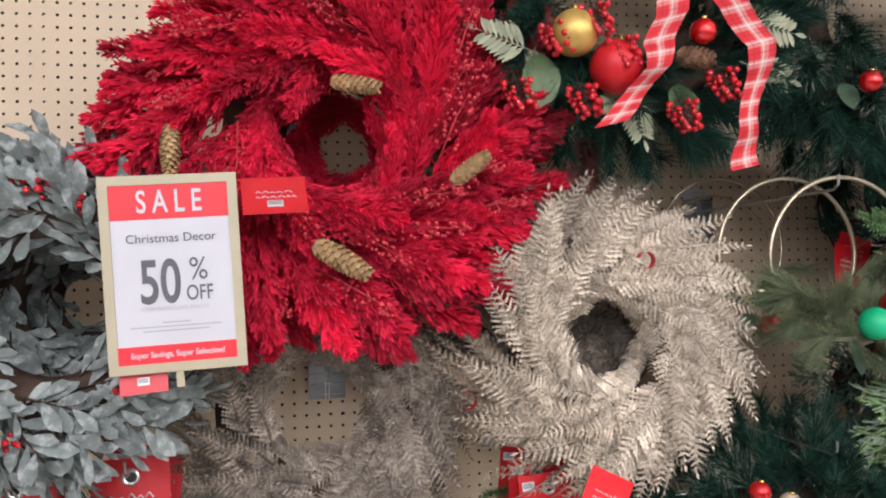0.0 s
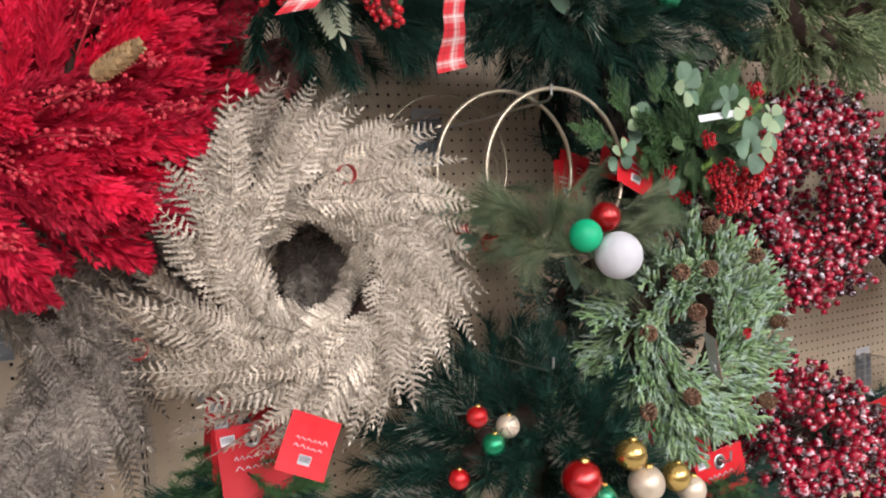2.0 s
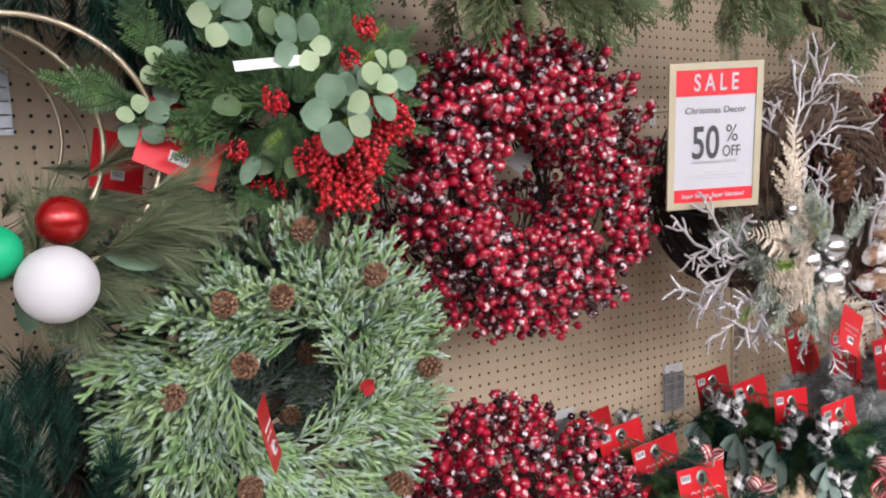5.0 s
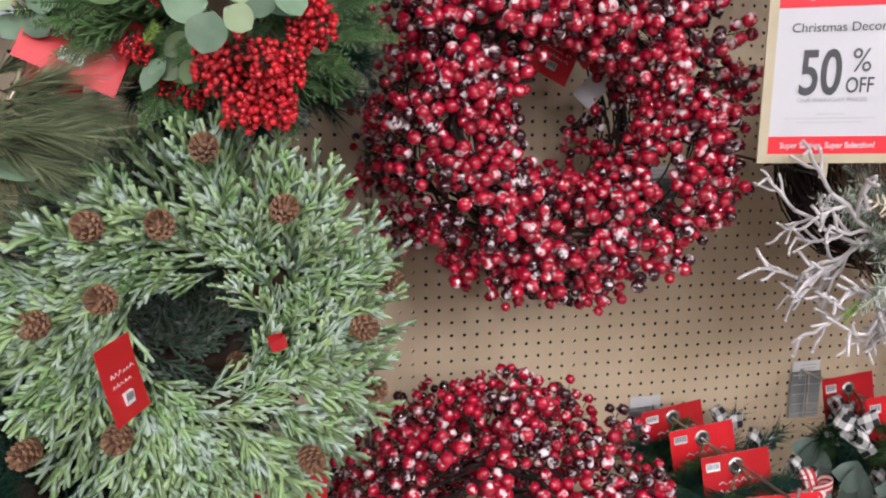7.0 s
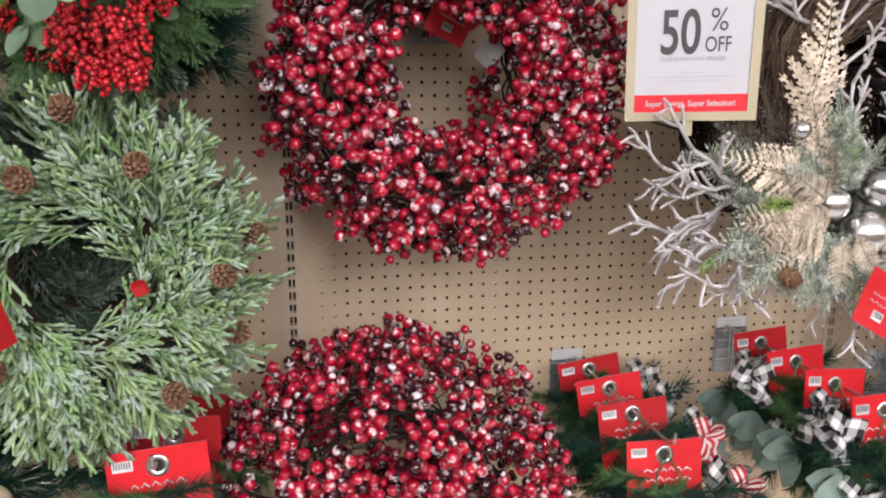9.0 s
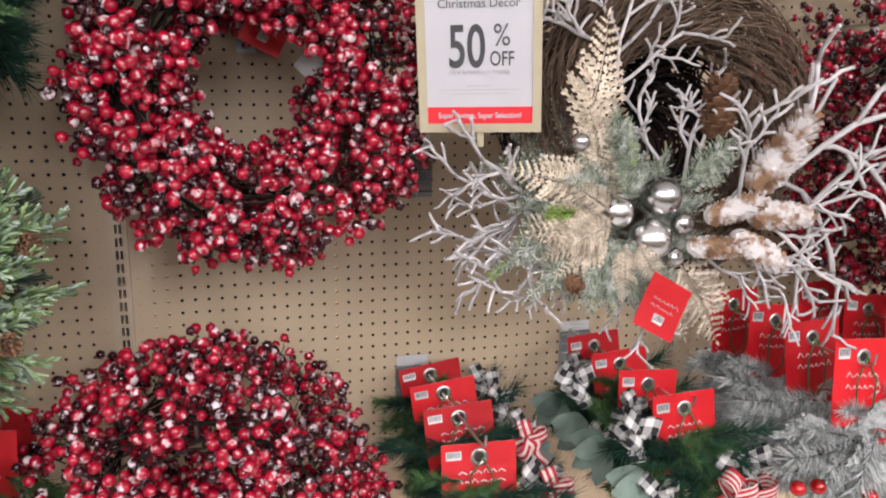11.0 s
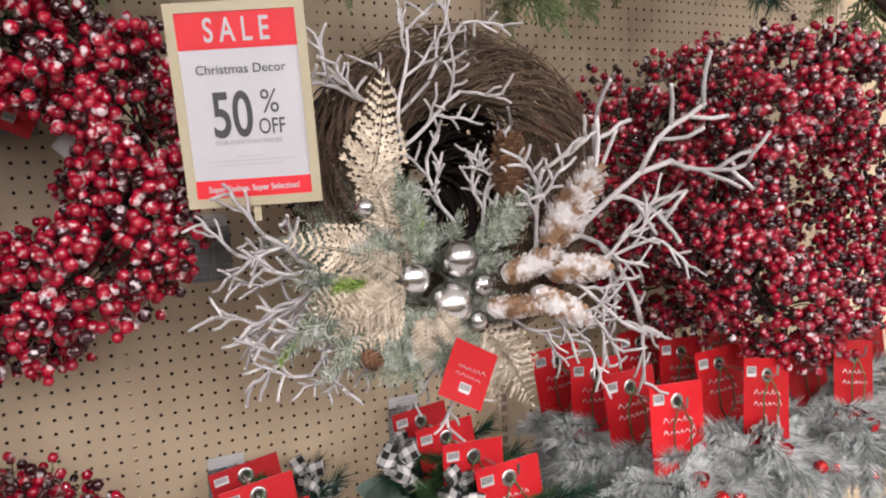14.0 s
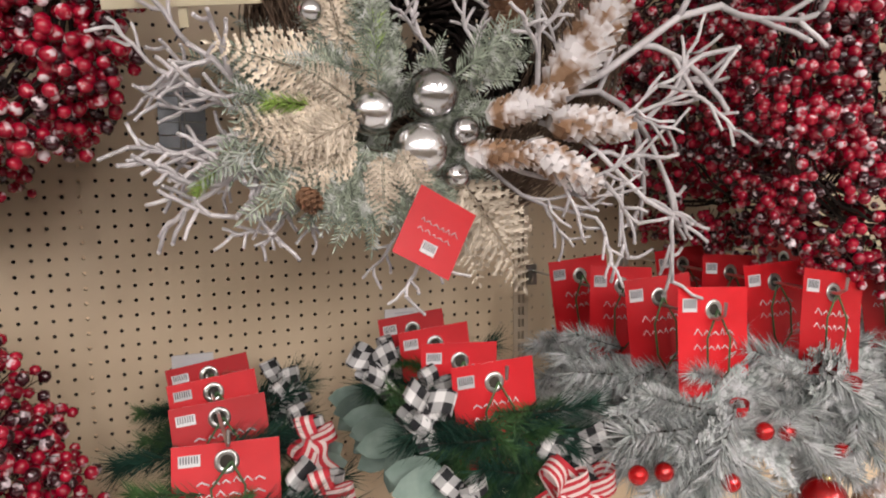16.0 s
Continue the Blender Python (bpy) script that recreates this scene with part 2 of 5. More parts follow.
TWIG = surface("brown_twig", (0.0315, 0.0154, 0.0091), (0.077, 0.042, 0.0252), 0.8, bump=0.3)
VINE = surface("grapevine", (0.085, 0.052, 0.034), (0.20, 0.135, 0.09), 0.85, bump=0.3)
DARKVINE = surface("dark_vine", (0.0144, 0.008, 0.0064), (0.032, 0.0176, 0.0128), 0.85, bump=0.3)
BERRY = surface("frosted_berry", (0.22, 0.001, 0.014), (0.50, 0.005, 0.034), 0.2, scale=60, frost=(0.76, 0.64, 0.67), frost_at=(0.565, 0.67), frost_scale=60, bump=0.06, coat=0.6,
                dark=(0.035, 0.004, 0.008), dark_share=0.30)
REDBERRY = surface("red_berry", (0.408, 0.0034, 0.0102), (0.544, 0.0085, 0.017), 0.25, bump=0.03, coat=0.4)
CYPRESS = surface("pale_cypress", (0.126, 0.234, 0.081), (0.306, 0.414, 0.198), 0.6, scale=18, frost=(0.46, 0.56, 0.52), frost_at=(0.46, 0.76), frost_scale=50, bump=0.3, spread=(0.55, 1.35))
# The cypress green again, with the shade of the back row in its colour.
CYPRESS_SHADED = surface("shaded_cypress", (0.05, 0.09, 0.06), (0.12, 0.18, 0.12), 0.7, scale=18, frost=(0.35, 0.4, 0.38), frost_at=(0.55, 0.75), frost_scale=45, bump=0.3)
CEDAR = surface("light_cedar", (0.0992, 0.149, 0.0527), (0.198, 0.236, 0.105), 0.6, scale=20, bump=0.2, thin=0.1)
PINE = surface("dark_pine", (0.00588, 0.0302, 0.0218), (0.0202, 0.0714, 0.0462), 0.6, scale=30, bump=0, spec=0.25)
PINE_GREEN = surface("green_pine", (0.0188, 0.075, 0.0263), (0.075, 0.165, 0.045), 0.5, scale=30, bump=0)
PINE_TIP = surface("glitter_tip", (0.198, 0.198, 0.143), (0.33, 0.33, 0.264), 0.35, 0.3, bump=0)
LONGPINE = surface("olive_pine", (0.0806, 0.112, 0.0496), (0.211, 0.248, 0.136), 0.5, scale=30, bump=0)
FROSTPINE = surface("frosted_pine", (0.13, 0.165, 0.115), (0.32, 0.36, 0.28), 0.7, scale=22, frost=(0.62, 0.63, 0.60), frost_at=(0.50, 0.72), frost_scale=60, bump=0.1, spread=(0.5, 1.4))
FLOCK = surface("flocked_needles", (0.329, 0.372, 0.346), (0.57, 0.588, 0.578), 0.85, scale=25, frost=(0.66, 0.67, 0.67), frost_at=(0.5, 0.65), frost_scale=50, bump=0.2, spread=(0.55, 1.35))
SPRAY = surface("green_spray", (0.0245, 0.07, 0.021), (0.084, 0.168, 0.049), 0.55, scale=30, bump=0.1, thin=0.1)
LIME = surface("lime_pine", (0.20, 0.34, 0.06), (0.36, 0.5, 0.12), 0.6, bump=0)
EUC = surface("eucalyptus", (0.0975, 0.18, 0.105), (0.188, 0.285, 0.188), 0.6, scale=25, bump=0.05, thin=0.1)
EUC_PALE = surface("pale_eucalyptus", (0.304, 0.416, 0.224), (0.384, 0.48, 0.288), 0.6, scale=25, bump=0.05, thin=0.15)
LEAF = surface("broad_leaf", (0.06, 0.114, 0.042), (0.132, 0.198, 0.084), 0.5, scale=25, bump=0.05, thin=0.1)
LEAF_DULL = surface("pale_palm_leaf", (0.22, 0.25, 0.15), (0.34, 0.35, 0.23), 0.6, scale=25, bump=0.05)
LEAF_SAGE = surface("sage_leaf", (0.12, 0.18, 0.15), (0.22, 0.29, 0.25), 0.65, scale=25, bump=0.08)
LEAF_WINE = surface("wine_leaf", (0.11, 0.03, 0.025), (0.22, 0.06, 0.045), 0.6, bump=0.05)
CORAL = surface("white_branch", (0.51, 0.476, 0.476), (0.663, 0.637, 0.637), 0.8, scale=50, bump=0.6, bump_scale=700)
CONE_TAN = surface("tan_cone", (0.34, 0.21, 0.09), (0.50, 0.34, 0.17), 0.7, scale=80)
CONE = surface("brown_cone", (0.13, 0.06, 0.03), (0.27, 0.15, 0.085), 0.7, scale=80)
CONE_FROST = surface("frosted_cone", (0.255, 0.136, 0.068), (0.383, 0.238, 0.145), 0.75, scale=50, frost=(0.80, 0.77, 0.76), frost_at=(0.42, 0.56), frost_scale=28)
SILVER = surface("silver_glass", (0.806, 0.806, 0.806), (0.887, 0.887, 0.887), 0.16, 1.0, scale=30, bump=0.12, bump_scale=90, island=False)
BALL_RED = surface("red_ball", (0.55, 0.006, 0.008), (0.65, 0.01, 0.012), 0.15, 0.55, bump=0.02, island=False, coat=0.8)
BALL_REDMATTE = surface("matte_red_ball", (0.58, 0.01, 0.018), (0.65, 0.015, 0.022), 0.45, 0.1, bump=0.02, island=False)
BALL_GREEN = surface("green_ball", (0.004, 0.25, 0.10), (0.006, 0.32, 0.13), 0.12, 0.6, bump=0.02, island=False, coat=0.8)
BALL_GREENMATTE = surface("matte_green_ball", (0.004, 0.33, 0.14), (0.006, 0.38, 0.17), 0.5, bump=0.02, island=False)
BALL_GOLD = surface("gold_ball", (0.68, 0.46, 0.13), (0.78, 0.55, 0.18), 0.16, 0.85, bump=0.02, island=False)
BALL_GOLDMATTE = surface("matte_gold_ball", (0.62, 0.40, 0.10), (0.72, 0.48, 0.14), 0.42, 0.5, bump=0.02, island=False)
BALL_CHAMP = surface("champagne_ball", (0.62, 0.50, 0.36), (0.70, 0.58, 0.44), 0.4, 0.4, bump=0.02, island=False)
BALL_WHITE = surface("white_ball", (0.496, 0.488, 0.496), (0.528, 0.52, 0.528), 0.6, bump=0, island=False)
PLAID, CHECK, STRIPES = woven("plaid_ribbon", "plaid"), woven("check_ribbon", "check"), woven("striped_ribbon", "stripes")
FLOORMAT = surface("floor_tile", (0.56, 0.54, 0.52), (0.68, 0.66, 0.64), 0.3, scale=4, bump=0.02, island=True)
CEILMAT = surface("ceiling_white", (0.66, 0.66, 0.65), (0.72, 0.72, 0.71), 0.9, scale=5, island=False)
WALLMAT = surface("far_shelving", (0.46, 0.42, 0.37), (0.58, 0.53, 0.47), 0.7, scale=2, island=False)
GLOW, _nt, _p = base_mat("tube_glow")
_p.inputs["Emission Color"].default_value = (1, 0.97, 0.92, 1)
_p.inputs["Emission Strength"].default_value = 4.0


# ---- room ----
def quad_box(lo, hi, mat, name):
    b = Build()
    b.box(lo, hi)
    return b.mesh(name, mat, smooth=False)


def pegboard(name, x0, x1, z0, z1, ox, oz, slope):
    """A hardboard panel with real holes on a one-inch lattice through (ox, oz)."""
    b = Build()
    P, R, D = 0.0254, 0.0033, 0.006
    i0, i1 = math.ceil((x0 - ox) / P + 0.5), math.floor((x1 - ox) / P - 0.5)
    j0, j1 = math.ceil((z0 - oz) / P + 0.5), math.floor((z1 - oz) / P - 0.5)
    octo = [(math.cos(math.pi / 4 * k), math.sin(math.pi / 4 * k)) for k in range(8)]
    sq = [(1, 0), (1, 1), (0, 1), (-1, 1), (-1, 0), (-1, -1), (0, -1), (1, -1)]

    def at(u, w, y):
        return Vector((ox + u - slope * w, y, oz + w + slope * u))
    for i in range(i0, i1 + 1):
        for j in range(j0, j1 + 1):
            q = len(b.v)
            u, w = i * P, j * P
            b.v += [at(u + c * P / 2, w + s * P / 2, 0) for c, s in sq]
            b.v += [at(u + c * R, w + s * R, 0) for c, s in octo]
            b.v += [at(u + c * R, w + s * R, D) for c, s in octo]
            for k in range(8):
                n = (k + 1) % 8
                b.face((q + k, q + 8 + k, q + 8 + n, q + n))
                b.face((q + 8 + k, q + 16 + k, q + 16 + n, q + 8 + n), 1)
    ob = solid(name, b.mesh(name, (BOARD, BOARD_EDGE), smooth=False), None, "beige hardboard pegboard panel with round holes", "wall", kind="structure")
    me = quad_box((x0, 0.0008, 0.30), (x1, 0.0068, oz + (j0 - 0.5) * P + 0.012), BOARD, "panel_foot")
    part("panel_foot", me, ob)
    me = quad_box((x0, 0.0008, oz + (j1 + 0.5) * P - 0.012), (x1, 0.0068, 2.6), BOARD, "panel_head")
    part("panel_head", me, ob)
    return ob


UPRIGHTS = (-2.469, -1.250, -0.031, 1.188, 2.407)
LATTICE = ((-2.1154, 2.1402, 0.0), (-0.7251, 1.8620, 0.0), (0.0, 1.0, 0.0), (1.24, 1.0, 0.0))
for k, (ox, oz, slope) in enumerate(LATTICE):
    pegboard("wall_pegboard_%d" % (k + 1), UPRIGHTS[k] + 0.004, UPRIGHTS[k + 1] - 0.004, 0.72, 2.40, ox, oz, slope)
# Added sheet, coloured near black so the pegboard holes look deep.
solid("wall_back", quad_box((-3.9, 0.05, 0), (3.9, 0.08, 2.62), GAP_SHADE, "wall_back"), None, "near-black panel added inside the shelving run to darken the holes", "wall", kind="structure")
for k in range(4):
    for f in (0, 14.5, 30.5):
        x = UPRIGHTS[k] + 0.045 + f * 0.0254 + (0.02 if f == 0 else 0)
        solid("batten", quad_box((x - 0.019, 0.0075, 0.3), (x + 0.019, 0.03, 2.6), BOARD, "batten"), None, "beige steel batten behind the pegboard", "batten", kind="structure")


def upright(x):
    b = Build()
    w = 0.0165
    for dx in (-w, w - 0.010):
        b.box((dx, -0.004, 0.0), (dx + 0.010, 0.03, 2.6))
    b.box((-0.0065, -0.004, 0.0), (0.0065, 0.03, 0.75))
    b.box((-0.0015, -0.004, 0.0), (0.0015, 0.03, 2.6))
    # Near-black strip stands for the shade within the slots.
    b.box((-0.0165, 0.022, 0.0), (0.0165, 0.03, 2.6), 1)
    b.box((-0.055, 0.0012, 0.0), (-0.0165, 0.007, 2.6))
    b.box((0.0165, 0.0012, 0.0), (0.055, 0.007, 2.6))
    for i in range(70):
        z = 0.75 + i * 0.0254
        b.box((-0.0066, -0.0038, z), (0.0066, 0.012, z + 0.008))
    ob = solid("upright", b.mesh("upright", (STEEL_BEIGE, GAP_SHADE), smooth=False), pose(x, 0, 0), "beige steel upright with two rows of slots", "upright", "uprights", "structure")
    return ob


for x in UPRIGHTS:
    upright(x)
solid("base_deck", quad_box((-3.9, -0.55, 0.0), (3.9, 0.0, 0.18), STEEL_BEIGE, "base_deck"), None, "beige steel base deck of the shelving run", "shelf", kind="structure")
for x0, x1, n in ((-3.9, UPRIGHTS[0] - 0.02, "wall_left"), (UPRIGHTS[4] + 0.02, 3.9, "wall_right")):
    solid(n, quad_box((x0, 0.0, 0), (x1, 0.02, 2.6), BOARD, n), None, "plain beige panel at the run's end", "wall", kind="structure")

# floor, far side of the aisle, ceiling
solid("floor", quad_box((-8, -15, -0.1), (8, 2.5, 0), FLOORMAT, "floor"), None, "pale grey vinyl tile shop floor", "floor", kind="structure")
solid("wall_aisle", quad_box((-8, -3.6, 0), (8, -3.5, 1.45), WALLMAT, "wall_aisle"), None, "plain shelving backs across the aisle", "wall", kind="structure")
solid("wall_south", quad_box((-8, -14.1, 0), (8, -14, CEILING), CEILMAT, "wall_south"), None, "white far shop wall", "wall", kind="structure")
solid("wall_north", quad_box((-8, 2.5, 0), (8, 2.6, CEILING), CEILMAT, "wall_north"), None, "white far shop wall", "wall", kind="structure")
solid("wall_west", quad_box((-8.1, -14, 0), (-8, 2.6, CEILING), CEILMAT, "wall_west"), None, "white far shop wall", "wall", kind="structure")
solid("wall_east", quad_box((8, -14, 0), (8.1, 2.6, CEILING), CEILMAT, "wall_east"), None, "white far shop wall", "wall", kind="structure")
solid("ceiling", quad_box((-8.1, -14.1, CEILING), (8.1, 2.6, CEILING + 0.1), CEILMAT, "ceiling"), None, "white shop ceiling", "ceiling", kind="structure")


def strip_light(x):
    t = thing("ceiling_light", pose(x, -8.4, CEILING), "long white fluorescent strip light on the ceiling", "light", "ceiling lights", placed=True)
    part("housing", quad_box((-0.09, -4.6, -0.06), (0.09, 4.6, -0.002), CEILMAT, "housing"), t)
    for dx in (-0.045, 0.045):
        b = Build()
        b.tube([(dx, -4.55, -0.078), (dx, 4.55, -0.078)], 0.014, 8)
        part("tube", b.mesh("tube", GLOW), t, label="glowing white fluorescent tube")
    lamp = bpy.data.lights.new("strip", "AREA")
    lamp.shape, lamp.size, lamp.size_y, lamp.energy = "RECTANGLE", 0.16, 9.1, LAMP_POWER
    lamp.color = (1.0, 0.955, 1.0)
    o = new("strip_lamp", lamp)
    o.matrix_basis = pose(x, -8.4, CEILING - 0.11)


for x in LAMP_ROWS:
    strip_light(x)


# ---- sprigs: each lies along +x with its face to +z ----
def many(fn, n, seed):
    return [fn(random.Random(seed + i)) for i in range(n)]


def plume(rng):
    """A feathery red plume, 0.17 long."""
    b = Build()
    L = 0.17
    bend = rng.uniform(-0.02, 0.02)

    def axis(u):
        return Vector((L * u, bend * u * u, -0.012 * u * u))
    b.tube([axis(0), axis(0.5), axis(1)], [0.0018, 0.0013, 0.0005], 4)
    n = 46
    for i in range(n):
        u = 0.12 + 0.88 * i / n
        roll = rng.uniform(0, 2 * math.pi)
        out = Vector((0, math.cos(roll), 0.65 * math.sin(roll)))
        reach = (0.045 * math.sin(math.pi * min(1, 0.28 + 0.72 * u)) + 0.010) * rng.uniform(0.7, 1.15)
        d = (Vector((1.75, 0, 0)) + out).normalized()
        p = axis(u)
        k = 6
        for j in range(k):
            w = (j + 1) / k
            q = p + d * reach * w
            side = d.cross(Vector((rng.uniform(-1, 1), rng.uniform(-1, 1), rng.uniform(-1, 1)))).normalized()
            for sgn in (-1, 1):
                b.blade(q, d * 1.0 + side * sgn * 0.42, Vector((rng.uniform(-1, 1), rng.uniform(-1, 1), 1)), 0.017 * (1.15 - 0.5 * w), 0.0046, 0.2)
        b.blade(p, d, Vector((0, 0, 1)), reach * 1.15, 0.005, 0.2)
    b.blade(axis(0.95), (1, 0, 0), (0, 0, 1), 0.016, 0.006)
    return b.mesh("plume", PLUME, smooth=False)


def seed_spray(rng):
    b = Build()
    b.tube([(0, 0, 0), (0.06, 0.004, 0), (0.13, 0, -0.005)], [0.0015, 0.001, 0.0006], 4)
    for i in range(46):
        u = rng.uniform(0.15, 1)
        roll = rng.uniform(0, 6.28)
        h = 0.013 * (1.1 - u * 0.6)
        b.ball((0.13 * u, h * math.cos(roll), h * math.sin(roll)), rng.uniform(0.0022, 0.0034), low=True)
    return b.mesh("seed_spray", PLUME_SEED)


def fern(mat, L=0.15, pairs=14, wide=0.043):
    def make(rng):
        b = Build()
        bend = rng.uniform(-0.018, 0.018)

        def axis(u):
            return Vector((L * u, bend * u * u, 0.012 * math.sin(2.2 * u) - 0.018 * u * u))
        b.tube([axis(i / 4) for i in range(5)], [0.0014, 0.0012, 0.001, 0.0007, 0.0003], 4)
        for i in range(pairs):
            u = 0.06 + 0.93 * i / pairs
            p = axis(u)
            ax = (axis(min(1, u + 0.03)) - axis(u - 0.03)).normalized()
            reach = wide * (0.10 + 0.95 * (1 - u) ** 0.8 * min(1.0, 0.45 + 3 * u)) * rng.uniform(0.85, 1.12)
            for sgn in (-1, 1):
                side = Vector((0, sgn, 0)) + Vector((0, 0, rng.uniform(-0.3, 0.2)))
                d = (ax * 0.62 + side).normalized()
                k = 4
                for j in range(k):
                    q = p + d * reach * (j + 0.3) / k
                    h = reach / k * (1.2 - 0.6 * j / k)
                    across = Vector((0, 0, 1)).cross(d)
                    for s2 in (-1, 1):
                        b.blade(q, d * 1.2 + across * s2 * 0.75, (rng.uniform(-0.25, 0.25), rng.uniform(-0.25, 0.25), 1), h * 0.95, h * 0.6, 0.15)
                b.blade(p, d, (0, 0, 1), reach * 1.08, reach * 0.15, 0.2)
        b.blade(axis(0.97), (1, 0, 0), (0, 0, 1), 0.012, 0.005)
        return b.mesh("fern_frond", mat, smooth=False)
    return make


def leaf_patch(b, p, d, nrm, length, width, curl=0.25, mi=0, blunt=0.62, segs=5):
    """A leaf with a midrib, cupped and curled; blunt is where it is widest."""
    d = Vector(d).normalized()
    s = d.cross(Vector(nrm)).normalized()
    nn = s.cross(d)
    q0 = len(b.v)
    p = Vector(p)
    for i in range(segs + 1):
        u = i / segs
        if u < blunt:
            w = math.sin(math.pi / 2 * u / blunt) ** 0.9
        else:
            w = math.sqrt(max(0.0, 1 - ((u - blunt) / (1 - blunt)) ** 2))
        w = max(w, 0.06) * width / 2
        c = p + d * length * u - nn * curl * length * u * u
        b.v += [c - s * w + nn * w * 0.3, c, c + s * w + nn * w * 0.3]
    for i in range(segs):
        for k in range(2):
            q = q0 + i * 3 + k
            b.face((q, q + 1, q + 4, q + 3), mi)


def ear_sprig(rng):
    b = Build()
    L = 0.085
    b.tube([(0, 0, 0), (L * 0.5, 0, 0.006), (L, 0, 0)], [0.0017, 0.0013, 0.0008], 5, 1)
    for i in range(8):
        u = 0.2 + 0.8 * i / 8
        roll = i * 2.4 + rng.uniform(-0.4, 0.4)
        d = Vector((0.95, math.cos(roll), 0.55 * math.sin(roll) + 0.1))
        leaf_patch(b, (L * u, 0, 0.004), d, Vector((rng.uniform(-0.4, 0.1), rng.uniform(-0.5, 0.5), 1)), rng.uniform(0.040, 0.058), rng.uniform(0.015, 0.020), rng.uniform(0.05, 0.3), blunt=0.74)
    return b.mesh("leaf_sprig", (EAR, TWIG))


def berry_sprig(mat, stem, n=8, r=(0.0082, 0.0108), L=0.055):
    def make(rng):
        b = Build()
        b.tube([(0, 0, 0), (L * 0.6, 0.002, 0), (L, 0, 0)], [0.0013, 0.001, 0.0007], 4, 1)
        for i in range(n):
            u = 0.25 + 0.85 * i / n
            roll = i * 2.4 + rng.uniform(-0.5, 0.5)
            h = 0.017 * rng.uniform(0.6, 1.25)
            p = Vector((L * u + 0.006, h * math.cos(roll), h * math.sin(roll)))
            b.tube([(L * u * 0.85, 0, 0), p], 0.0006, 3, 1, cap=False)
            b.ball(p, rng.uniform(*r), squash=(1.06, 1, 1))
        return b.mesh("berry_sprig", (mat, stem))
    return make


def cypress_sprig(mat, L=0.10, side=4, thick=0.0027):
    """A frond of blunt fingers in one plane, each with a few short fingers of its own."""
    def make(rng):
        b = Build()
        b.tube([(0, 0, 0), (L * 0.5, 0, 0.004), (L, 0, 0)], [thick * 0.8, thick, thick * 0.7], 4)
        for i in range(side):
            u = 0.12 + 0.78 * i / side
            for sgn in (-1, 1):
                d = Vector((1, sgn * rng.uniform(0.45, 0.75), rng.uniform(-0.2, 0.35))).normalized()
                reach = L * (0.55 - 0.30 * u) * rng.uniform(0.85, 1.2)
                p = Vector((L * (u + (0.06 if sgn > 0 else 0)), 0, 0.003))
                b.tube([p, p + d * reach * 0.5, p + d * reach], [thick * 0.75, thick * 0.95, thick * 0.62], 4)
                for j in range(3):
                    q = p + d * reach * (0.22 + 0.25 * j)
                    s2 = 1 if j % 2 else -1
                    e = (d + Vector((0.3, s2 * 0.6, rng.uniform(-0.2, 0.45)))).normalized()
                    h = rng.uniform(0.015, 0.024) * (1.1 - 0.25 * j)
                    b.tube([q, q + e * h], [thick * 0.85, thick * 0.6], 4)
        return b.mesh("cypress_sprig", mat)
    return make


def pine_sprig(mat, tip=None, L=0.12, n=170, needle=(0.035, 0.055), width=0.0014, flare=0.75, tilt_all=False):
    def make(rng):
        b = Build()
        b.tube([(0, 0, 0), (L * 0.5, 0, 0.004), (L, 0, 0)], [0.002, 0.0016, 0.001], 4, 1)
        for i in range(n):
            u = rng.uniform(0.05, 1)
            roll = rng.uniform(0, 6.283)
            d = Vector((1.0, flare * math.cos(roll), flare * math.sin(roll))) + Vector((rng.uniform(-0.2, 0.3), 0, 0))
            b.needle((L * u, 0, 0.004 * math.sin(3 * u)), d, rng.uniform(*needle), width, rng, 0, 2 if tip else None)
        mats = [mat, TWIG] + ([tip] if tip else [])
        return b.mesh("pine_sprig", mats, smooth=False)
    return make


def fir_sprig(mat, L=0.10, n=34, length=0.016, width=0.0026):
    """A flat sprig with two rows of short needles and side shoots."""
    def make(rng):
        b = Build()
        shoots = [((0, 0, 0), Vector((1, 0, 0)), L)]
        for k in range(3):
            u = 0.2 + 0.2 * k
            for sgn in (-1, 1):
                shoots.append(((L * u, 0, 0), Vector((1, sgn * 0.7, rng.uniform(-0.3, 0.3))).normalized(), L * (0.36 - 0.08 * k)))
        for p, d, h in shoots:
            p = Vector(p)
            b.tube([p, p + d * h], [0.0015, 0.0008], 4, 1)
            side = Vector((0, 0, 1)).cross(d)
            m = int(n * h / L)
            for i in range(m):
                u = i / m
                for sgn in (-1, 1):
                    b.blade(p + d * h * u, d * 0.7 + side * sgn + Vector((0, 0, rng.uniform(-0.3, 0.5))), (0, 0, 1), length * (1.1 - 0.5 * u), width, 0.2)
            b.blade(p + d * h, d, (0, 0, 1), length * 0.7, width)
        return b.mesh("fir_sprig", (mat, mat), smooth=False)
    return make


def palm_leaf(mat, L=0.11, n=8):
    def make(rng):
        b = Build()
        b.tube([(0, 0, 0), (L, 0, 0)], [0.0013, 0.0006], 4)
        for i in range(n):
            u = 0.15 + 0.8 * i / n
            for sgn in (-1, 1):
                leaf_patch(b, (L * u, 0, 0), Vector((0.75, sgn, rng.uniform(-0.1, 0.15))), (0, 0, 1), 0.055 * (1.05 - 0.55 * u), 0.011, 0.1, blunt=0.45, segs=4)
        leaf_patch(b, (L, 0, 0), (1, 0, 0), (0, 0, 1), 0.03, 0.01, 0.1, blunt=0.45, segs=4)
        return b.mesh("palm_leaf", mat)
    return make


